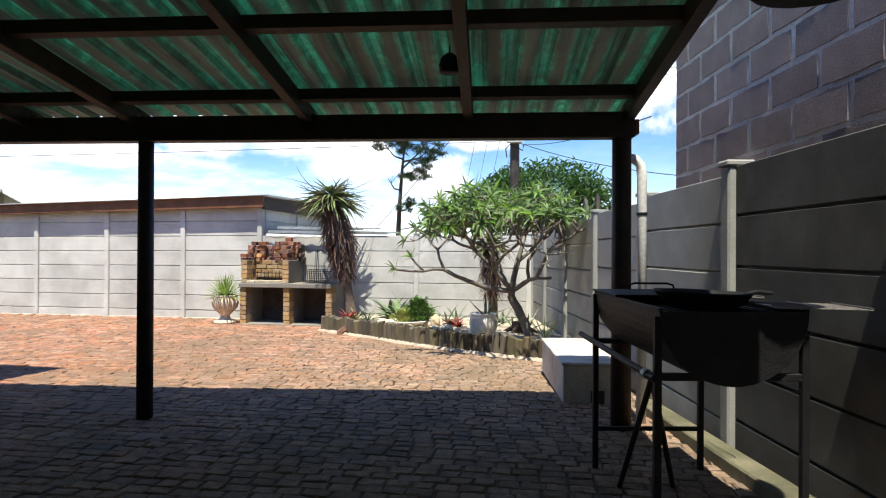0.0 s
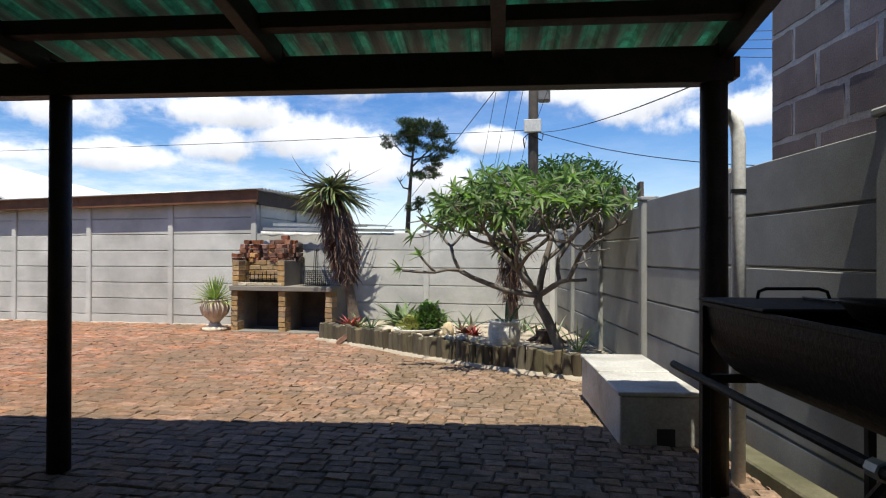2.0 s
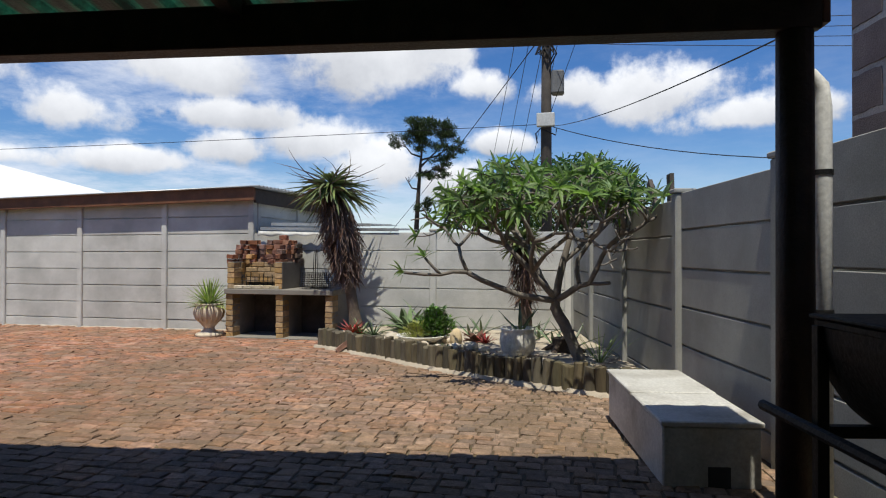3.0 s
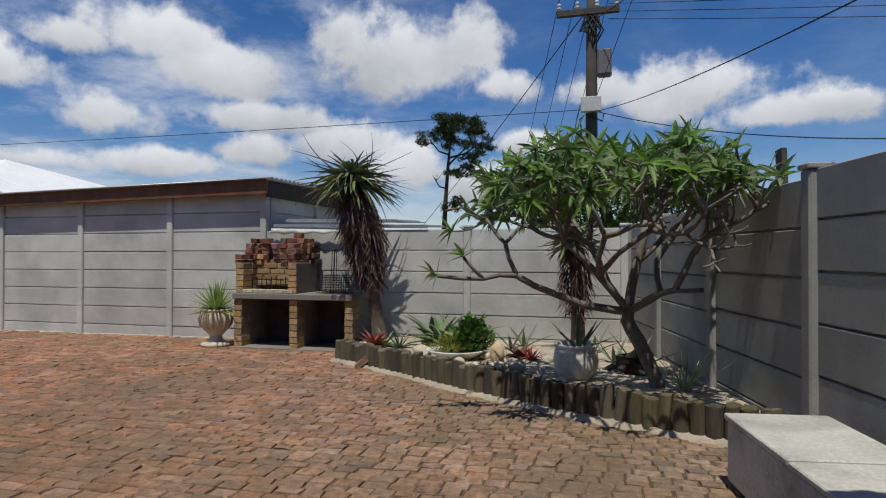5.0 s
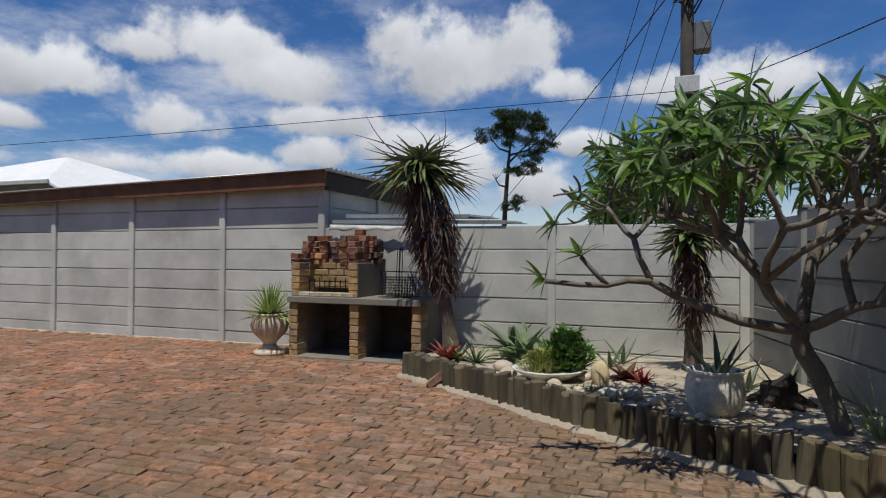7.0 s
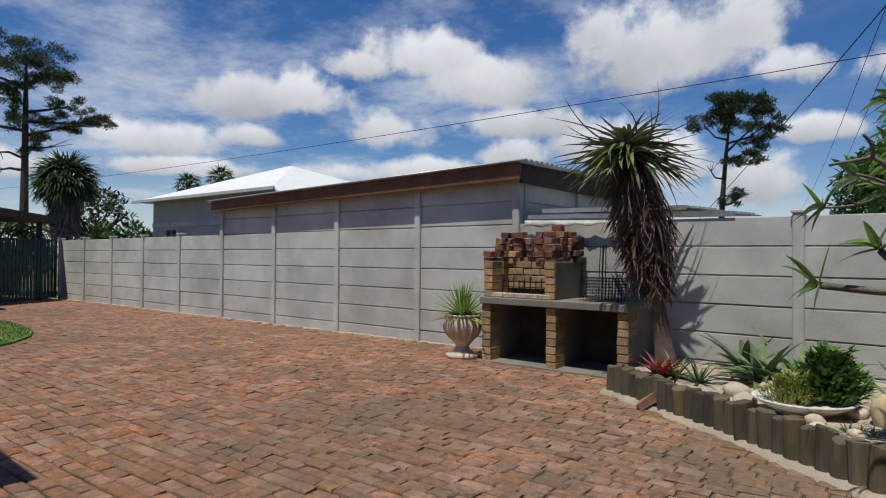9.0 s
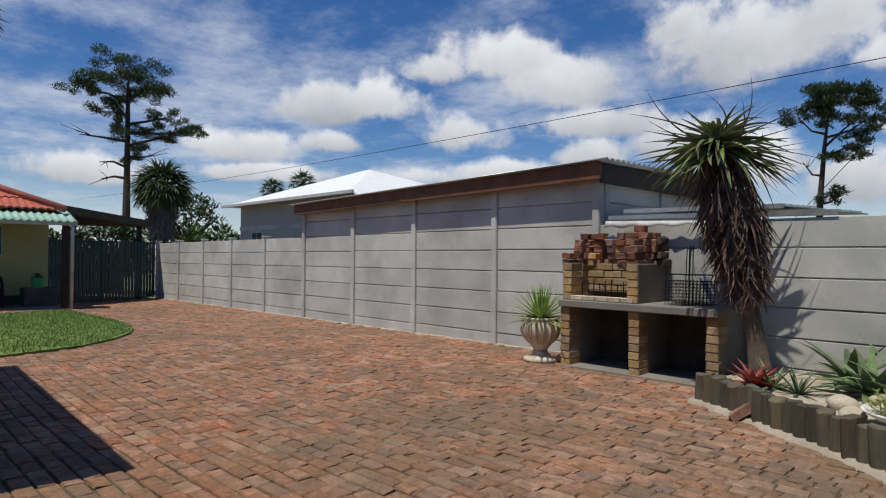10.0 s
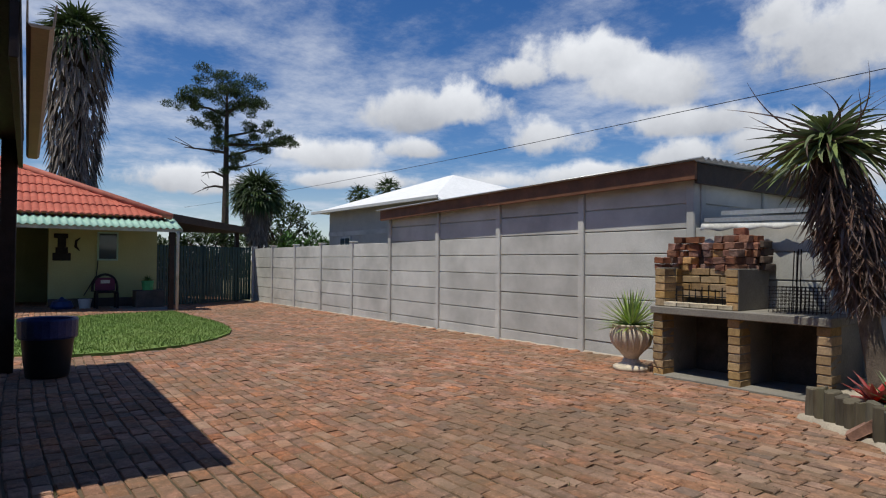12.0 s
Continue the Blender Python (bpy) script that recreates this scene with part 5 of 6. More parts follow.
for k in (0, 24):
    bm.faces.new((o_[0][k], o_[1][k], i_[1][k], i_[0][k]))
for e_ in (0, 1):
    bm.faces.new((o_[e_][0], o_[e_][24], i_[e_][24], i_[e_][0]))
part("drum", bm, M["iron"], bbq, "half steel drum black with soot")
for x in (-0.004, LW - 0.012):
    part("rim_bar", boxed(x, x + 0.016, Y_B, Y_A, RIM - 0.004, RIM + 0.014, 0.003), M["iron"], bbq)
for k in range(14):
    part("grid_bar", tubed([(0.02 + k * 0.0405, -0.44, RIM - 0.02), (0.02 + k * 0.0405, Y_B + 0.02, RIM - 0.02)], 0.0035, 5), M["iron"], bbq)
part("lid_plate", boxed(-0.012, LW + 0.012, -0.42, 0.03, RIM + 0.016, RIM + 0.026, 0.003), M["iron"], bbq, "flat black steel lid")
part("handle", tubed([(0.17, -0.02, RIM + 0.02), (0.175, -0.02, RIM + 0.05), (0.2, -0.02, RIM + 0.06), (0.38, -0.02, RIM + 0.06), (0.41, -0.02, RIM + 0.05), (0.42, -0.02, RIM + 0.02)], 0.006, 8), M["iron"], bbq, smooth=True)
# shallow pan lying on the bars
pan = thing("fire_pan", bbq.matrix_world @ pose(0.31, -0.62, RIM - 0.012, 0, 2, 6), "sooty black round fire pan on the drum", "pan")
part("bowl", lathe([(0.12, 0.0), (0.17, 0.02), (0.2, 0.06), (0.205, 0.07), (0.19, 0.066), (0.16, 0.03), (0.02, 0.012)], 28), M["iron"], pan, smooth=True)
part("handle", tubed([(0.2, 0, 0.06), (0.26, 0, 0.075), (0.33, 0.0, 0.07)], 0.009, 7), M["iron"], pan)


def cooking_grid(m, wide, deep, bars, label):
    g = thing("cooking_grid", m, label, "grid")
    for k in range(bars):
        part("wire", tubed([(0, deep * k / (bars - 1), 0.0), (wide, deep * k / (bars - 1), 0.0)], 0.003, 5), M["wire_bright"], g)
    for x in (0.0, wide / 2, wide):
        part("wire", tubed([(x, 0, 0.006), (x, deep, 0.006)], 0.0035, 5), M["wire_bright"], g)


cooking_grid(bbq.matrix_world @ pose(0.3, -0.4, RIM + 0.032, 0, 3, 4), 0.42, 0.3, 12, "loose wire cooking grid lying across the drum")
cooking_grid(bbq.matrix_world @ pose(0.42, -1.0, RIM + 0.02, 0, 1, -3), 0.37, 0.27, 10, "second wire cooking grid hanging over the drum's rim")
lampt = thing("hanging_lamp", CP @ at(2.22, -0.85, 2.385), "small dark pendant lamp under the carport roof", "lamp")
part("cord", tubed([(0, 0, 0.1), (0, 0, 0.15)], 0.004, 5), M["cable"], lampt)
part("shade", lathe([(0.055, 0.0), (0.06, 0.04), (0.05, 0.08), (0.02, 0.105), (0.005, 0.11)], 16), M["iron"], lampt, smooth=True)

# stand-in for an unidentified dark hanging shape; dish and bracket are invented
lt = thing("hanging_dark_shape", CP @ at(3.55, -2.05, 2.32), "dark hanging shape under the roof edge, modelled as a dish on an added bracket", "lamp")
part("dish", lathe([(0.22, 0.0), (0.2, 0.03), (0.11, 0.09), (0.06, 0.16), (0.03, 0.2)], 20), M["iron"], lt)
part("bracket", tubed([(0, 0, 0.19), (0, 0, 0.26), (-0.16, 0, 0.26)], 0.014, 8), M["iron"], lt)
strip = part("kerb_strip", boxed(-0.2, -0.05, -9.0, -2.05, 0.0, 0.262, 0.01), M["mossy_strip"])
strip.matrix_world = RW
for v in strip.data.vertices:
    v.co.z -= 0.028 * (v.co.y + 2.05)
tagged(strip, "low mossy cement strip along the side wall", "kerb", kind="structure")

# ---- house with red roof ----
HD = Vector((0.0, 1.0, 0))          # along its front
HOUSE = at(-16.4, 9.05, 0.03, math.degrees(math.atan2(HD.y, HD.x)))   # x runs along the eave, away from the camera; -y faces the yard
house = thing("house", HOUSE, "pale green house with red tiled roof and mint veranda edge", "house")
HL = 9.0
part("wall", boxed(-2.5, -0.08, 1.9, 2.1, 0, 2.4), M["house_green"], house, "pale green plastered wall")
part("wall", boxed(-HL, -3.4, 1.9, 2.1, 0, 2.4), M["house_green"], house, "pale green plastered wall")
part("lintel", boxed(-3.4, -2.5, 1.9, 2.1, 2.05, 2.4), M["house_green"], house)
part("gable_wall", boxed(-0.28, -0.08, 2.11, 6.0, 0, 2.4), M["house_green"], house)
part("inner_wall", boxed(-HL, -0.3, 4.0, 4.2, 0, 2.4), M["house_green"], house)
part("inner_ceiling", boxed(-HL, -0.1, 2.11, 6.0, 2.405, 2.44), M["house_green"], house)
part("veranda_floor", boxed(-HL, 0.0, 0.0, 3.9, -0.05, 0.02), M["cement"], house)
part("plinth", boxed(-2.5, -0.09, 1.85, 1.898, 0.02, 0.24), M["soot"], house)
bm = bmesh.new()
corrugated(bm, -HL, 0.1, -0.1, 0.75, lambda x, y: 1.975 + 0.33 * (y + 0.05), pitch=0.145, depth=0.042, per=6)
o = part("veranda_roof", bm, M["mint"], house, "mint green corrugated veranda sheet", smooth=True)
o.modifiers.new("thick", "SOLIDIFY").thickness = 0.008
# tiled slope in overlapping courses, cut along the hip
COURSES, Y0, PITCH = 6, 0.5, 0.449
bm = bmesh.new()
for j in range(COURSES):
    ya, yb = Y0 + 0.58 * j, Y0 + 0.58 * (j + 1) + 0.03
    prev = None
    n = 620
    for i in range(n + 1):
        x = -HL + (HL - 0.1) * i / n
        rib = 0.034 * abs(math.sin(math.pi * x / 0.145)) ** 0.8
        pair = []
        for y, lift in ((ya, 0.036), (yb, 0.004)):
            xx = min(x, -0.14 - (y - Y0))
            pair.append(bm.verts.new((xx, y, 2.215 + PITCH * (y - Y0) + lift + rib)))
        pair.append(bm.verts.new((pair[0].co.x, ya + 0.004, pair[0].co.z - 0.034)))
        if prev and pair[0].co.x - prev[0].co.x + pair[1].co.x - prev[1].co.x > 1e-5:
            bm.faces.new((prev[0], pair[0], pair[1], prev[1]))
            bm.faces.new((prev[2], pair[2], pair[0], prev[0]))
        prev = pair
part("roof", bm, M["tile_red"], house, "red profiled roof tiles", smooth=False)
YT = Y0 + 0.58 * COURSES
ZT = 2.215 + PITCH * (YT - Y0)
bm = bmesh.new()
vs = [bm.verts.new(p) for p in ((-0.14, Y0, 2.2), (-0.14, 2 * YT - Y0, 2.2), (-0.14 - (YT - Y0), YT, ZT))]
bm.faces.new(vs)
part("hip", bm, M["tile_red"], house)
part("hip_ridge", tubed([(-0.06, Y0 - 0.08, 2.27), (-0.14 - (YT - Y0), YT, ZT + 0.06)], 0.085, 8), M["tile_red"], house, smooth=True)
part("ridge", tubed([(-HL, YT, ZT + 0.06), (-0.14 - (YT - Y0), YT, ZT + 0.06)], 0.085, 8), M["tile_red"], house, smooth=True)
part("eave_beam", boxed(-HL, 0.1, -0.05, 0.0, 1.875, 1.955), M["white_paint"], house)
part("post", tubed([(0, -0.03, 0), (0, -0.03, 1.72), (0.0, -0.06, 1.8), (-0.01, -0.03, 1.88)], 0.036, 10), M["white_paint"], house, "white veranda downpipe", smooth=True)
part("post", boxed(-0.17, -0.06, 0.03, 0.14, 0, 1.93), M["timber_dark"], house)
win = part("window", boxed(-1.47, -1.0, 1.87, 1.897, 1.18, 1.9), M["mint"], house, "small window with mint frame")
part("pane", boxed(-1.43, -1.04, 1.862, 1.868, 1.22, 1.86), M["glass"], win)
part("cable", tubed([(-1.45, 1.88, 1.18), (-1.48, 1.88, 0.8), (-1.75, 1.87, 0.3)], 0.012, 5), M["cable"], house)
bm = bmesh.new()
for x0, x1, z0, z1 in ((-2.4, -2.1, 1.72, 1.83), (-2.32, -2.14, 1.5, 1.72), (-2.36, -2.1, 1.36, 1.5), (-2.42, -2.04, 1.17, 1.36)):
    box(bm, x0, x1, 1.872, 1.894, z0, z1, 0.008)
art = tagged(part("wall_ornament", bm, M["iron"], None), "dark flat carved ornament on the green wall", "ornament")
art.matrix_world = HOUSE
bm = bmesh.new()
tube(bm, [(-1.86, 1.88, 1.42), (-1.94, 1.88, 1.52), (-1.93, 1.88, 1.66), (-1.84, 1.88, 1.74)], [0.012, 0.035, 0.03, 0.012], 6)
art2 = tagged(part("wall_ornament", bm, M["iron"], None), "small curved dark ornament on the green wall", "ornament")
art2.matrix_world = HOUSE

chair = thing("plastic_chair", HOUSE @ at(-1.34, 1.2, 0.02, 180), "dark purple plastic chair on the veranda", "chair")
part("seat", boxed(-0.24, 0.24, -0.22, 0.24, 0.38, 0.42, 0.015), M["iron"], chair)
bm = bmesh.new()
pts = [(0.27 * math.cos(a), -0.24, 0.5 + 0.32 * math.sin(a)) for a in (math.pi * k / 12 for k in range(13))]
tube(bm, [(0.27, -0.24, 0.4)] + pts + [(-0.27, -0.24, 0.4)], 0.03, 6)
part("back_frame", bm, M["iron"], chair)
part("back_panel", boxed(-0.22, 0.22, -0.25, -0.22, 0.42, 0.74, 0.01), M["purple"], chair, "purple back panel")
part("badge", boxed(-0.1, 0.1, -0.215, -0.205, 0.6, 0.68), M["white_paint"], chair)
for x in (-0.22, 0.22):
    for y in (-0.2, 0.2):
        part("leg", boxed(x - 0.025, x + 0.025, y - 0.025, y + 0.025, 0, 0.38), M["iron"], chair)
tagged(part("plastic_bag", lathe([(0.2, 0), (0.25, 0.08), (0.2, 0.2), (0.06, 0.26), (0.02, 0.3)], 12), M["blue"]), "blue plastic bag on the veranda floor", "bag").matrix_world = HOUSE @ at(-2.26, 1.2, 0.02)
tagged(part("bucket", lathe([(0.11, 0), (0.15, 0.24), (0.14, 0.24), (0.1, 0.02)], 16), M["box_grey"]), "grey plastic bucket on the veranda floor", "bucket").matrix_world = HOUSE @ at(-1.79, 1.2, 0.02)
pl = thing("planter_box", HOUSE @ at(-0.35, 1.3, 0.02), "brick planter with pots on top", "planter")
part("body", boxed(-0.36, 0.3, -0.25, 0.25, 0, 0.42, 0.01), M["soot"], pl, "grimy brick base")
tagged(part("plant_pot", lathe([(0.12, 0), (0.15, 0.24), (0.13, 0.24), (0.1, 0.05)], 14), M["green_plastic"]), "green plastic pot on the brick planter", "plant pot").matrix_world = HOUSE @ at(-0.42, 1.2, 0.442)
spiky("pot_plant", HOUSE @ at(-0.42, 1.2, 0.68), "small leafy plant in the green pot", 20, 0.2, 0.05, "leaf_bush", (0.1, 0.9), 0.4)

# dark carport roof by the gate
cp2 = thing("gate_carport", at(0, 0), "low dark timber carport roof by the gate", "carport")
bm = bmesh.new()
pa, pb = Vector((-17.5, 8.95)), Vector((-20.15, 12.05))
back = Vector((-3.5, -3.6))
quad = [(pa, 2.26), (pb, 2.08), (pb + back, 2.2), (pa + back, 2.34)]
lo = [bm.verts.new((p.x, p.y, z)) for p, z in quad]
hi = [bm.verts.new((p.x, p.y, z + 0.2)) for p, z in quad]
bm.faces.new(lo[::-1]), bm.faces.new(hi)
for k in range(4):
    bm.faces.new((lo[k], lo[(k + 1) % 4], hi[(k + 1) % 4], hi[k]))
part("deck", bm, M["timber_dark"], cp2)
for p in ((-20.3, 11.7), (-19.4, 9.6)):
    part("post", boxed(p[0] - 0.06, p[0] + 0.06, p[1] - 0.06, p[1] + 0.06, -0.1, 2.15), M["timber_dark"], cp2)

GM = at(-20.15, 12.12, -0.06, math.degrees(math.atan2(-0.885, 0.466)))
gate = thing("metal_gate", GM, "dark teal steel double gate with upright bars", "gate")
for a, b in ((0.05, 1.95), (2.0, 3.9)):
    for z in (0.08, 0.85, 1.66):
        part("rail", boxed(a, b, -0.015, 0.015, z - 0.02, z + 0.02), M["gate"], gate)
    n = 17
    for k in range(n):
        x = a + (b - a) * (k + 0.5) / n
        part("bar", boxed(x - 0.044, x + 0.044, 0.016, 0.028, 0.05, 1.7), M["gate"], gate)
    for x in (a, b):
        part("stile", boxed(x - 0.02, x + 0.02, -0.016, 0.016, 0.04, 1.72), M["gate"], gate)
part("lock_box", boxed(1.86, 1.98, -0.04, -0.016, 0.95, 1.07), M["box_grey"], gate)
tagged(part("street_wall", boxed(-26.4, -26.2, 2, 13, -0.2, 1.5), M["house_grey"]), "grey street wall beyond the gate", "wall", kind="structure")

# ---- refuse bin ----
bn = thing("refuse_bin", at(-7.62, 5.92, gz(-7.6, 5.9)) @ Matrix.Scale(0.86, 4), "black plastic bin with a blue bag over its rim", "bin")
part("body", lathe([(0.2, 0.0), (0.21, 0.02), (0.26, 0.5), (0.265, 0.52), (0.24, 0.52), (0.2, 0.05)], 24), M["bin"], bn, smooth=True)
part("bag_rim", lathe([(0.27, 0.42), (0.285, 0.44), (0.29, 0.62), (0.28, 0.64), (0.25, 0.63), (0.24, 0.5)], 24), M["blue"], bn, "dark blue bag folded over the rim", smooth=False)

# ---- lawn ----
LAWN = [(-9.4, 5.2), (-8.95, 6.2), (-8.95, 6.75), (-9.4, 7.6), (-10.0, 8.15), (-10.65, 8.55), (-11.3, 8.78), (-12.2, 8.92), (-13.2, 8.97), (-15.9, 8.85), (-14.9, 6.9), (-13.2, 3.6), (-11.0, 3.0)]
bm = bmesh.new()
top = [bm.verts.new((x, y, gz(x, y) + 0.025)) for x, y in LAWN]
bm.faces.new(top)
r = bmesh.ops.extrude_face_region(bm, geom=list(bm.faces))
for v in r["geom"]:
    if isinstance(v, bmesh.types.BMVert):
        v.co.z -= 0.05
bmesh.ops.recalc_face_normals(bm, faces=bm.faces)
tagged(part("lawn", bm, M["grass"]), "patch of short green lawn with a curved edge", "lawn", kind="structure")


def inside(x, y, poly):
    c = False
    for (x1, y1), (x2, y2) in zip(poly, poly[1:] + poly[:1]):
        if (y1 > y) != (y2 > y) and x < (x2 - x1) * (y - y1) / (y2 - y1) + x1:
            c = not c
    return c


verts, faces = [], []
rnd = random.Random(5)
while len(faces) < 26000:
    x, y = rnd.uniform(-16, -8.9), rnd.uniform(4.5, 9)
    if not inside(x, y, LAWN):
        continue
    a, h = rnd.uniform(0, 2 * math.pi), rnd.uniform(0.02, 0.05)
    dx, dy, lx, ly = 0.006 * math.cos(a), 0.006 * math.sin(a), rnd.uniform(-0.02, 0.02), rnd.uniform(-0.02, 0.02)
    z = gz(x, y) + 0.02
    i = len(verts)
    verts += [(x - dx, y - dy, z), (x + dx, y + dy, z), (x + lx, y + ly, z + h)]
    faces.append((i, i + 1, i + 2))
me = bpy.data.meshes.new("grass_blades")
me.from_pydata(verts, [], faces)
me.materials.append(M["grass"])
tagged(new("grass_blades", me), "short mown grass blades", "grass", kind="stuff")

# ---- neighbour's house with white roof ----
nb = thing("neighbour_house", at(0, 0), "grey plastered house with white hipped metal roof", "house")
part("wall", boxed(-21.1, -14.4, 15.3, 15.5, -0.1, 3.0), M["house_grey"], nb)
part("band", boxed(-21.1, -14.4, 15.27, 15.298, 2.12, 2.26), M["concrete"], nb)
part("side_wall", boxed(-21.1, -20.9, 15.51, 20.2, -0.1, 3.0), M["house_grey"], nb)
w = part("window", boxed(-20.2, -19.4, 15.26, 15.298, 1.2, 2.1), M["white_paint"], nb, "white framed window")
part("pane", boxed(-20.12, -19.83, 15.25, 15.258, 1.28, 2.02), M["glass"], w)
part("pane", boxed(-19.77, -19.48, 15.25, 15.258, 1.28, 2.02), M["glass"], w)
c = [Vector(p) for p in ((-21.6, 14.9, 3.0), (-13.9, 14.9, 3.0), (-13.9, 21.5, 3.0), (-21.6, 21.5, 3.0))]
pk = [Vector((-16.2, 17.0, 3.95)), Vector((-15.9, 17.0, 3.95))]
for face in ((c[0], c[1], pk[1], pk[0]), (c[1], c[2], pk[1]), (c[2], c[3], pk[0], pk[1]), (c[3], c[0], pk[0])):
    bm = bmesh.new()
    bm.faces.new([bm.verts.new(p) for p in face])
    o = part("roof_slope", bm, M["white_roof"], nb, "white painted metal roof")
    o.modifiers.new("thick", "SOLIDIFY").thickness = 0.05
bm = bmesh.new()
bm.faces.new([bm.verts.new(p) for p in ((-13.9, 14.9, 3.0), (-12.3, 14.9, 2.26), (-12.3, 21.5, 2.26), (-13.9, 21.5, 3.0))])
o = part("lean_to_roof", bm, M["white_roof"], nb, "white painted metal lean-to roof")
o.modifiers.new("thick", "SOLIDIFY").thickness = 0.05
part("gutter", boxed(-21.7, -13.8, 14.84, 14.9, 2.92, 3.02, 0.01), M["box_grey"], nb)


# ---- trees in the distance ----
def clump(bm, c, rx, rz, n, size, rnd, narrow=0.4):
    for i in range(n):
        a, u = rnd.uniform(0, 2 * math.pi), rnd.uniform(-1, 1)
        rr = rnd.random() ** 0.4
        s = math.sqrt(1 - u * u)
        p = Vector(c) + Vector((rx * rr * s * math.cos(a), rx * rr * s * math.sin(a), rz * rr * u))
        o = Vector((rnd.uniform(-1, 1), rnd.uniform(-1, 1), rnd.uniform(-0.3, 1)))
        blade(bm, p, o, (0.1, 0.2, 1), size * rnd.uniform(0.6, 1.3), size * narrow, 0.1, steps=2)


def pine(m, label, h, clumps, limbs, seed, rad=0.28, lean=0.0):
    rnd = random.Random(seed)
    t = thing("pine_tree", m, label, "tree")
    pts = [(lean * f * f, 0, h * f) for f in (0, 0.25, 0.5, 0.75, 0.95)]
    bm = bmesh.new()
    tube(bm, pts, [rad, rad * 0.8, rad * 0.62, rad * 0.45, rad * 0.15], 9, jitter=0.06)
    for f, x, z in limbs:
        p = Vector((lean * f * f, 0, h * f))
        q = Vector((x, rnd.uniform(-0.8, 0.8), z))
        mid = (p + q) / 2 + Vector((0, 0, rnd.uniform(-0.3, 0.3)))
        tube(bm, [p, mid, q], [rad * 0.32, rad * 0.22, rad * 0.08], 6)
        for k in range(3):
            e = q + Vector((rnd.uniform(-0.9, 0.9), rnd.uniform(-0.6, 0.6), rnd.uniform(-0.4, 0.6)))
            tube(bm, [mid.lerp(q, 0.5), e], [rad * 0.1, rad * 0.04], 5)
    part("trunk", bm, M["bark_dark"], t, "dark bare pine trunk")
    bm = bmesh.new()
    for x, z, r in clumps:
        for k in range(9):
            clump(bm, (x + rnd.uniform(-r, r) * 0.95, rnd.uniform(-r, r), z + rnd.uniform(-r, r) * 0.5), r * 0.44, r * 0.24, int(125 * r ** 1.6), 0.24, rnd, 0.3)
    part("crown", bm, M["leaf_pine"], t, "dark green needle clumps")


# tall pine beyond the gate
P1 = at(-41.3, 17.6, -0.1, 54)
H1 = [(-1.6, 12.2, 1.4), (-0.3, 12.9, 1.4), (1.0, 12.4, 1.3), (1.9, 11.3, 0.9), (-2.6, 11.6, 1.0), (0.4, 11.2, 1.2), (-1.2, 10.6, 1.0), (2.2, 10.0, 0.8), (3.2, 9.3, 0.8), (2.6, 8.9, 0.9), (1.2, 9.0, 0.9), (-0.6, 8.8, 0.9), (0.9, 7.7, 0.8), (-0.9, 9.7, 0.8), (4.0, 9.0, 0.7), (0.3, 7.2, 0.6)]
pine(P1, "tall dark umbrella pine beyond the gate", 13.4, H1, [(0.62, -2.6, 8.6), (0.5, -1.6, 7.0), (0.6, 3.3, 9.0), (0.7, 2.2, 10.0), (0.55, 1.6, 7.5), (0.8, -2.2, 11.2), (0.82, 1.8, 11.4), (0.45, -1.2, 5.9), (0.66, 4.0, 8.9)], 3, 0.3)
# slender pine behind the back wall
P2 = at(-9.1, 37.9, -0.1, 15)
H2 = [(0.4, 9.1, 0.9), (1.6, 8.9, 0.8), (1.7, 7.5, 0.7), (0.2, 8.7, 1.1), (1.2, 8.6, 1.0), (2.0, 8.2, 0.7), (-0.7, 8.2, 0.8), (0.8, 8.0, 0.9), (2.6, 7.7, 0.4), (1.2, 6.4, 0.7), (0.7, 6.0, 0.6), (1.5, 6.9, 0.6), (0.5, 4.2, 0.5), (0.9, 4.5, 0.4)]
pine(P2, "slender pine with a flat crown behind the back wall", 8.8, H2, [(0.8, 2.2, 7.9), (0.7, 1.4, 6.6), (0.45, 0.9, 4.4), (0.82, -0.8, 8.0), (0.75, 1.8, 8.0), (0.6, -0.6, 6.0)], 7, 0.2, 0.5)


def broad_tree(m, label, r, h, n, seed, leaf="leaf_far", size=0.35, squash=0.75):
    rnd = random.Random(seed)
    t = thing("tree", m, label, "tree")
    bm = bmesh.new()
    tube(bm, [(0, 0, 0), (0.1, 0, h * 0.35), (0, 0.1, h * 0.6)], [r * 0.1, r * 0.07, r * 0.03], 8)
    for k in range(7):
        a = k * 0.9
        tube(bm, [(0.05, 0, h * 0.35), (r * 0.4 * math.cos(a), r * 0.4 * math.sin(a), h * 0.62), (r * 0.7 * math.cos(a), r * 0.7 * math.sin(a), h * 0.75)], [r * 0.05, r * 0.03, r * 0.01], 6)
    part("trunk", bm, M["bark_dark"], t)
    bm = bmesh.new()
    for k in range(n):
        a, u = rnd.uniform(0, 2 * math.pi), rnd.uniform(-0.75, 1)
        s = math.sqrt(1 - u * u)
        p = (r * 0.78 * s * math.cos(a), r * 0.78 * s * math.sin(a), h - r * squash + r * squash * 0.8 * u)
        clump(bm, p, r * 0.28, r * 0.2, 70, size, rnd, 0.5)
    part("crown", bm, M[leaf], t)


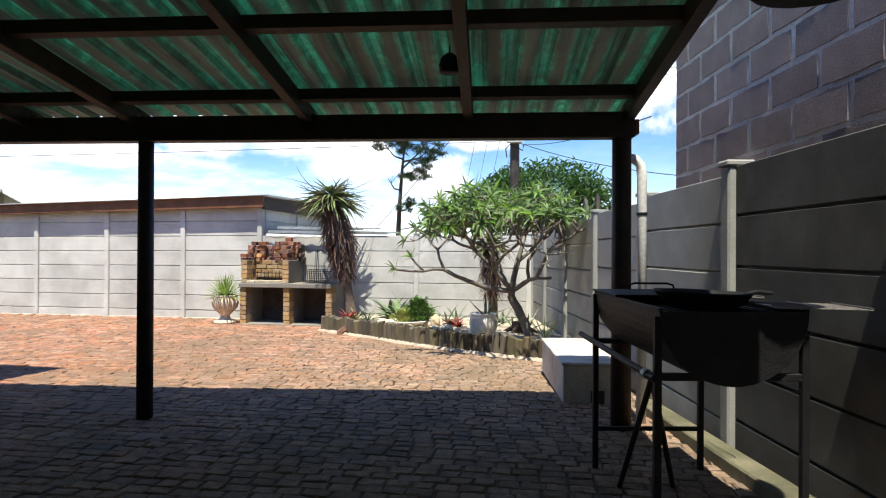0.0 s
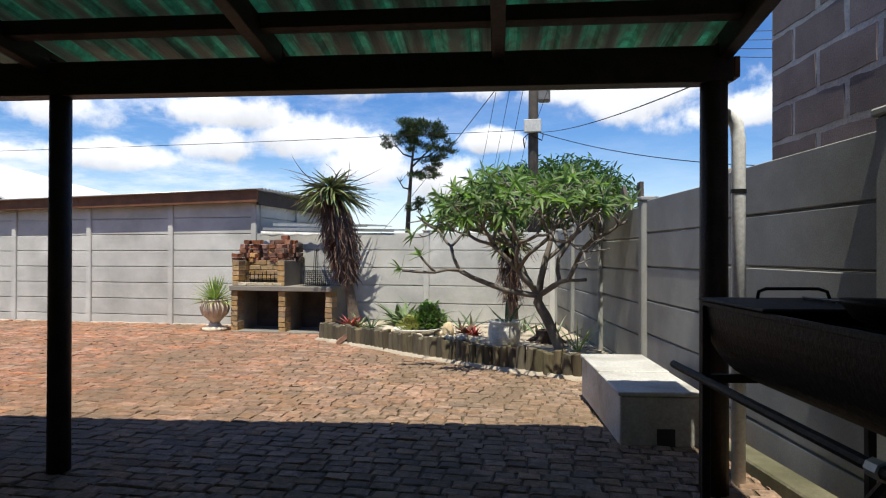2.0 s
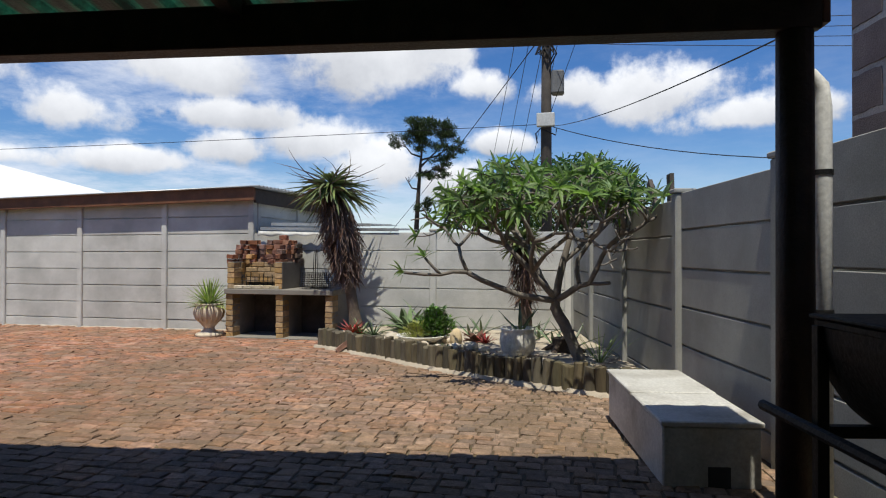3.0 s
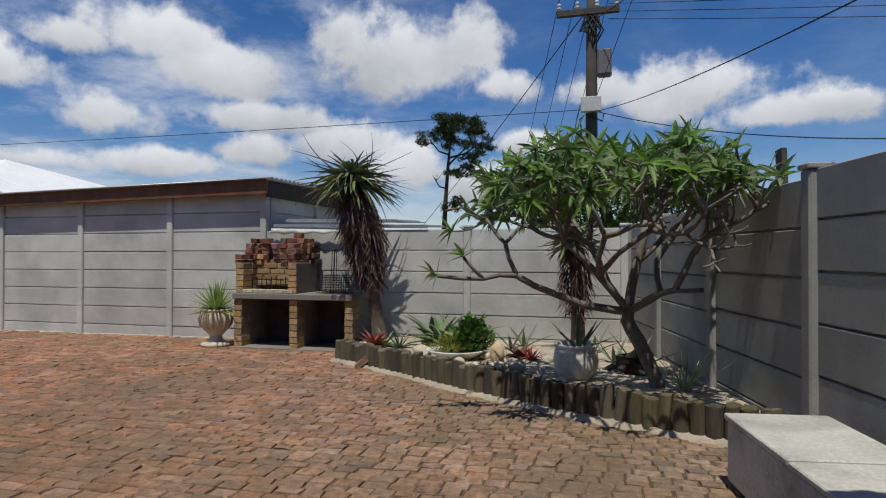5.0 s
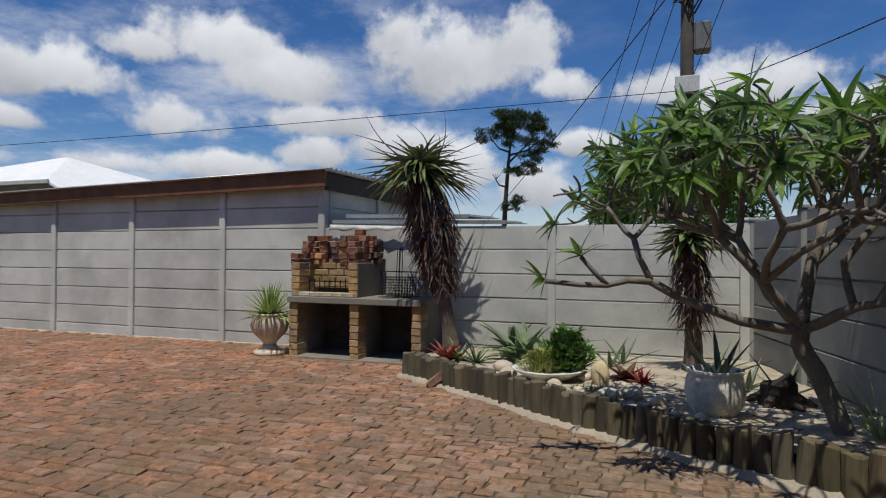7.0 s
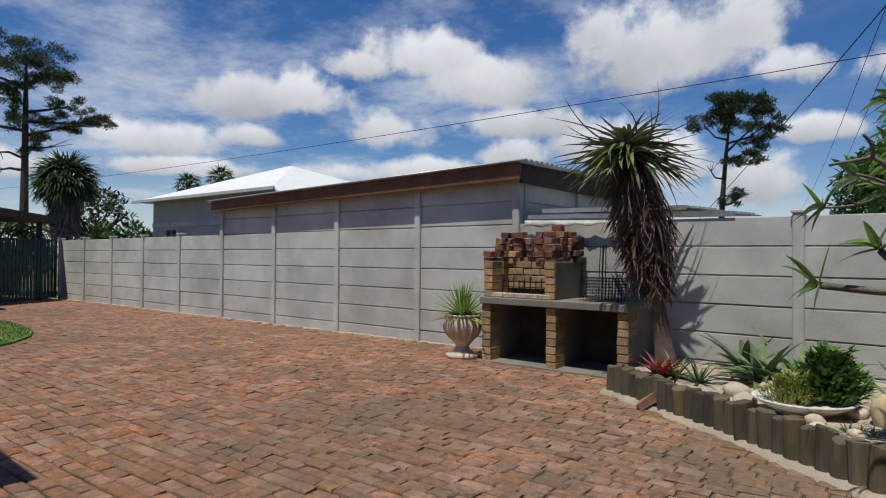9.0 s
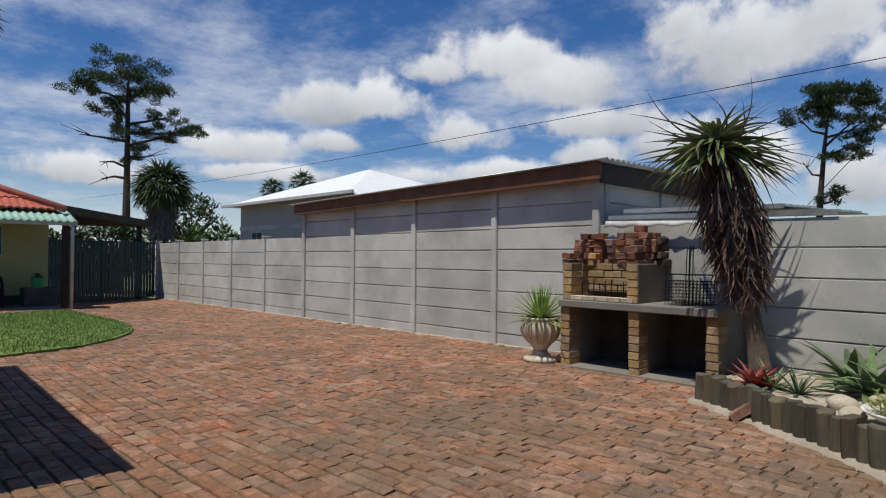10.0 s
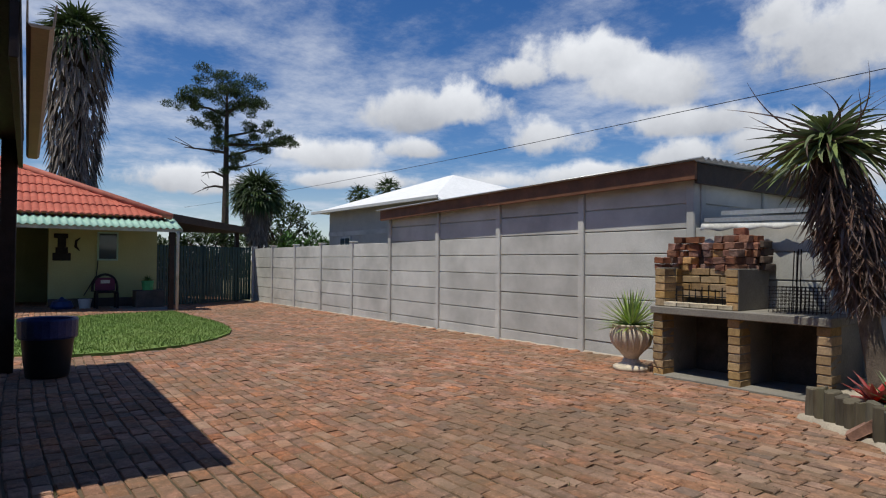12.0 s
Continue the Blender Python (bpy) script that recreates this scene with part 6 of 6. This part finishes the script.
broad_tree(at(0.1, 36.0, -0.1), "dense rounded green tree behind the wall", 4.3, 6.7, 150, 4)
broad_tree(at(-31.5, 17.5, -0.1), "dark leafy tree beyond the gate", 2.2, 4.4, 30, 9, "leaf_palm", 0.3)
broad_tree(at(-25.5, 16.2, -0.1), "green shrub behind the low wall", 1.1, 2.7, 18, 12, "leaf_far", 0.22)
broad_tree(at(-24.6, 12.0, -0.1), "dark leafy hedge behind the gate", 1.7, 2.7, 34, 14, "leaf_palm", 0.25)
broad_tree(at(-23.6, 9.0, -0.1), "dark leafy hedge behind the gate", 1.6, 2.5, 30, 15, "leaf_palm", 0.25)


def fan_palm(m, label, h, crown, trunk_r, skirt, seed, n=46):
    rnd = random.Random(seed)
    t = thing("palm_tree", m, label, "palm")
    part("trunk", tubed([(0, 0, -0.1), (0, 0, h * 0.5), (0, 0, h)], [trunk_r, trunk_r * 0.8, trunk_r * 0.7], 12, jitter=0.08), M["bark_dark"], t)
    if skirt:
        bm = bmesh.new()
        for i in range(1300):
            f = rnd.uniform(1 - skirt, 1)
            a = rnd.uniform(0, 2 * math.pi)
            o = Vector((math.cos(a), math.sin(a), 0))
            w = trunk_r * (0.9 + 0.9 * (f - (1 - skirt)) / skirt)
            blade(bm, Vector((0, 0, h * f)) + o * w, o * rnd.uniform(0.15, 0.5) + Vector((0, 0, -1)), o, rnd.uniform(0.5, 1.0), rnd.uniform(0.06, 0.16), 0.2, curl=rnd.uniform(-0.5, 0.5))
        part("dry_skirt", bm, M["leaf_grey"], t, "hanging grey dead fronds")
    bm = bmesh.new()
    for i in range(n):
        a = i * 2.399
        e = -0.55 + 1.9 * i / n
        d = Vector((math.cos(a) * math.cos(e), math.sin(a) * math.cos(e), math.sin(e)))
        base = Vector((0, 0, h))
        stem = base + d * crown * 0.45
        tube(bm, [base, stem], [0.025, 0.015], 4)
        s = d.cross(Vector((0, 0, 1))).normalized()
        for k in range(15):
            b = (k - 7) / 7 * 1.35
            o = d * math.cos(b) + s * math.sin(b)
            blade(bm, stem, o, (0, 0, 1), crown * 0.58 * rnd.uniform(0.8, 1.05), crown * 0.075, rnd.uniform(0.5, 1.5), steps=4)
    part("fronds", bm, M["leaf_palm"], t, "fan-shaped green fronds")


fan_palm(at(-26.2, 7.75, -0.1), "tall fan palm with a thick skirt of dead fronds", 9.2, 1.6, 0.55, 0.62, 21)
fan_palm(at(-28.4, 15.2, -0.1), "fan palm beyond the gate", 4.2, 1.6, 0.25, 0.4, 22, 60)
for k, (x, z) in enumerate(((-30.3, 5.2), (-27.3, 5.3))):
    fan_palm(at(x, 21.5, -0.1), "small palm behind the white roof", z - 0.4, 0.9, 0.12, 0, 30 + k, 24)

# ---- utility pole and cables ----
PX, PY = -0.1, 15.5
pole = thing("utility_pole", at(PX, PY, -0.1), "weathered wooden utility pole with transformer boxes", "pole")
part("mast", tubed([(0, 0, 0), (0, 0, 4), (0.01, 0, 7.4)], [0.13, 0.11, 0.09], 12), M["pole_wood"], pole, smooth=True)
part("meter_box", boxed(-0.18, 0.18, -0.26, -0.14, 4.03, 4.3, 0.01), M["box_grey"], pole, "pale grey box")
part("transformer", boxed(0.1, 0.36, -0.12, 0.14, 4.72, 5.2, 0.03), M["canister"], pole, "grey metal canister")
part("crossarm", boxed(-0.62, 0.5, -0.16, -0.07, 5.83, 5.95, 0.008), M["pole_wood"], pole)
for x in (-0.58, -0.25, 0.1, 0.45):
    part("insulator", lathe([(0.035, 0), (0.05, 0.04), (0.03, 0.07), (0.045, 0.1), (0.02, 0.14)], 10), M["white_paint"], pole).location = (x, -0.11, 5.95)
for k in range(9):
    a = k * 0.7
    part("cable_loop", tubed([(0.1 * math.cos(a), -0.14, 5.3 + 0.06 * k), (0.22 * math.cos(a), -0.2, 5.5), (0.13 * math.cos(a + 1), -0.16, 5.8)], 0.016, 5), M["cable"], pole)
part("tangle", tubed([(-0.17, -0.16, 3.7), (-0.2, -0.18, 3.9), (-0.1, -0.18, 4.0), (0.2, -0.2, 3.85), (0.22, -0.18, 3.98)], 0.014, 5), M["cable"], pole)


def cable(a, b, sag, r, label):
    a, b = Vector(a), Vector(b)
    pts = [a.lerp(b, f) - Vector((0, 0, 4 * sag * f * (1 - f))) for f in (k / 14 for k in range(15))]
    ob = part("overhead_cable", tubed(pts, r, 5), M["cable"])
    tagged(ob, label, "cable", "overhead cables")


top = Vector((PX, PY - 0.1, 0))
cable(top + Vector((0, 0, 3.95)), (1.75, 6.4, 2.55), 0.12, 0.0055, "thick black service cable running to the carport")
cable(top + Vector((0.1, 0, 3.95)), (4.86, 10.63, 2.45), 0.27, 0.008, "black service cable running to the next building")
cable(top + Vector((0, 0, 4.0)), (-38.0, 14.3, 4.25), 0.2, 0.0065, "black service cable running along the wall")
cable(top + Vector((0, 0, 5.6)), (9.0, 6.5, 8.0), 0.1, 0.007, "black cable crossing the sky")
cable(top + Vector((-0.1, 0, 5.8)), (-9.5, 34.0, 2.4), 0.1, 0.011, "black stay cable running down behind the wall")
for k in range(4):
    cable(top + Vector((-0.55 + k * 0.3, 0, 6.2)), (-9.0 + k * 1.2, 60.0, 5.0), 0.6, 0.008, "thin overhead line running away")
    cable(top + Vector((0.3, 0, 6.05 - 0.14 * k)), (30.0, 17.0 + k, 6.6 - 0.1 * k), 0.5, 0.007, "thin overhead line running along the street")
cable(top + Vector((0.1, 0, 4.25)), (2.2, 13.0, 9.5), 0.0, 0.006, "thin stay wire on the pole")

# ---- planks leaning behind the side wall ----
for n, (y, rx, l) in enumerate(((0.95, 38, 0.75), (0.75, 4, 0.6))):
    pk_ = tagged(part("plank", boxed(-0.02, 0.02, -0.05, 0.05, 0, l, 0.004), M["soot"]), "dark weathered plank leaning behind the side wall", "plank", "planks behind the side wall")
    pk_.matrix_world = RW @ pose(0.25, y, 1.5, -rx, 0, 0)

# ---- pavers, laid row by row ----
RND = random.Random(2)


def paver_data(l, w, h=0.045):
    b = 0.007
    v = [(-l / 2, -w / 2, -h), (l / 2, -w / 2, -h), (l / 2, w / 2, -h), (-l / 2, w / 2, -h),
         (-l / 2, -w / 2, -b), (l / 2, -w / 2, -b), (l / 2, w / 2, -b), (-l / 2, w / 2, -b),
         (-l / 2 + b, -w / 2 + b, 0), (l / 2 - b, -w / 2 + b, 0), (l / 2 - b, w / 2 - b, 0), (-l / 2 + b, w / 2 - b, 0)]
    f = [(0, 1, 5, 4), (1, 2, 6, 5), (2, 3, 7, 6), (3, 0, 4, 7), (4, 5, 9, 8), (5, 6, 10, 9), (6, 7, 11, 10), (7, 4, 8, 11), (8, 9, 10, 11)]
    return v, f


SHARED = {}


def paver_mesh(l, w):
    key = (l, w)
    if key not in SHARED:
        me = bpy.data.meshes.new("paver")
        v, f = paver_data(l, w)
        v = [(q[0] + RND.uniform(-0.006, 0.006), q[1] + RND.uniform(-0.005, 0.005), q[2]) for q in v]
        me.from_pydata(v, [], f)
        me.materials.append(M["paver"])
        SHARED[key] = me
    return SHARED[key]


def row_bend(x, y):
    return 0.05 * math.sin(x * 0.55 + y * 0.3) + 0.018 * (x + 3) ** 2 * 0.15


near, bulk_v, bulk_f, cob_v, cob_f = 0, [], [], [], []
ROW = 0.096
BEDPOLY = FRONT + [(1.3, 8.2), (0.5, 12.3), (-3.1, 12.3)]
for j in range(-50, 190):
    v0 = -1.0 + j * ROW
    x = -23.5 + (0.1 if j % 2 else 0) + RND.uniform(-0.02, 0.02)
    while x < 2.4:
        cob = v0 < 9.2 and RND.random() < min(1, max(0, (x + 2.6) / 1.6))
        l = RND.choice((0.11, 0.125, 0.14)) if cob else RND.choice((0.13, 0.15, 0.165, 0.184))
        xc = x + l / 2
        x += l + 0.006
        yc = v0 + row_bend(xc, v0)
        if yc > 12.16 or yc < -1.9 or xc > 1.32 - 0.208 * (yc - 8):
            continue
        if inside(xc, yc, LAWN) or inside(xc, yc, BEDPOLY):
            continue
        if (-4.75 < xc < -3.05 and yc > 11.36) or (xc < -4.8 and yc > 12.0):
            continue
        w = ROW - 0.011
        tilt = pose(xc, yc, gz(xc, yc) + RND.uniform(-0.004, 0.004), RND.uniform(-1.3, 1.3), RND.uniform(-1.0, 1.0), math.degrees(math.atan(0.0275 * math.cos(xc * 0.55 + v0 * 0.3) + 0.0054 * (xc + 3))) + RND.uniform(-1.5, 1.5))
        if not cob and near < 300 and -4.2 < xc < -1.2 and 6.4 < yc < 9.2:
            ob = part("paver", paver_mesh(l - 0.006, w), None, joint_sheet)
            ob.matrix_local = tilt
            near += 1
            continue
        pv, pf = paver_data(l - (0.008 if cob else 0.004), w - (0.002 if cob else 0))
        V, F = (cob_v, cob_f) if cob else (bulk_v, bulk_f)
        pv = [(q[0] + RND.uniform(-0.007, 0.007), q[1] + RND.uniform(-0.006, 0.006), q[2] + (RND.uniform(-0.004, 0.001) if n > 7 else 0)) for n, q in enumerate(pv)]
        o = len(V)
        V.extend([tuple(tilt @ Vector(q)) for q in pv])
        F.extend([tuple(o + q for q in f) for f in pf])
for name, V, F, mat, label in (("paver_field", bulk_v, bulk_f, "paver_bulk", "worn red clay paving bricks"), ("cobble_field", cob_v, cob_f, "paver_bulk", "worn brown square cobbles")):
    me = bpy.data.meshes.new(name)
    me.from_pydata(V, [], F)
    me.materials.append(M[mat])
    ob = new(name, me)
    ob.parent = joint_sheet
    tagged(ob, label, kind="stuff")

# border course of bricks set across the foot of the far wall, sunk and tilted
EDGE = [mesh_of("edge_brick", boxed(-0.049, 0.049, -0.098 + d, 0.098, -0.05, 0, 0.008), M["paver"]) for d in (0.0, 0.012, -0.01)]
x = -19.9
while x < -4.95:
    ob = part("edge_brick", RND.choice(EDGE), None, joint_sheet)
    ob.matrix_local = pose(x, 12.085 + RND.uniform(-0.012, 0.012), gz(x, 12.1) + 0.012 + RND.uniform(-0.006, 0.01), 4 + RND.uniform(-3, 3), RND.uniform(-4, 4), RND.uniform(-6, 6))
    x += 0.105 + RND.uniform(0, 0.008)

# moss and small weeds in the joints
bm = bmesh.new()
for i in range(520):
    x, y = RND.uniform(-4.6, 0.9), 9.6 - 5.2 * RND.random() ** 1.3
    if noise.noise((x * 0.9, y * 0.9, 7.0)) < 0.02 or inside(x, y, BEDPOLY) or x > 1.2 - 0.208 * (y - 8):
        continue
    j = round((y + 1.0) / ROW)
    v0 = -1.0 + j * ROW
    y = v0 + row_bend(x, v0) + ROW / 2
    for k in range(RND.randint(5, 14)):
        dx, dy = RND.gauss(0, 0.035), RND.gauss(0, 0.008)
        blade(bm, (x + dx, y + dy, gz(x, y) - 0.012), (RND.uniform(-1, 1), RND.uniform(-1, 1), RND.uniform(0.4, 1.2)), (0, 0, 1), RND.uniform(0.012, 0.032), RND.uniform(0.004, 0.01), 0.4, steps=2)
weeds = part("joint_weeds", bm, M["weed"])
tagged(weeds, "dry moss and small weeds in the paving joints", "weeds", kind="stuff")
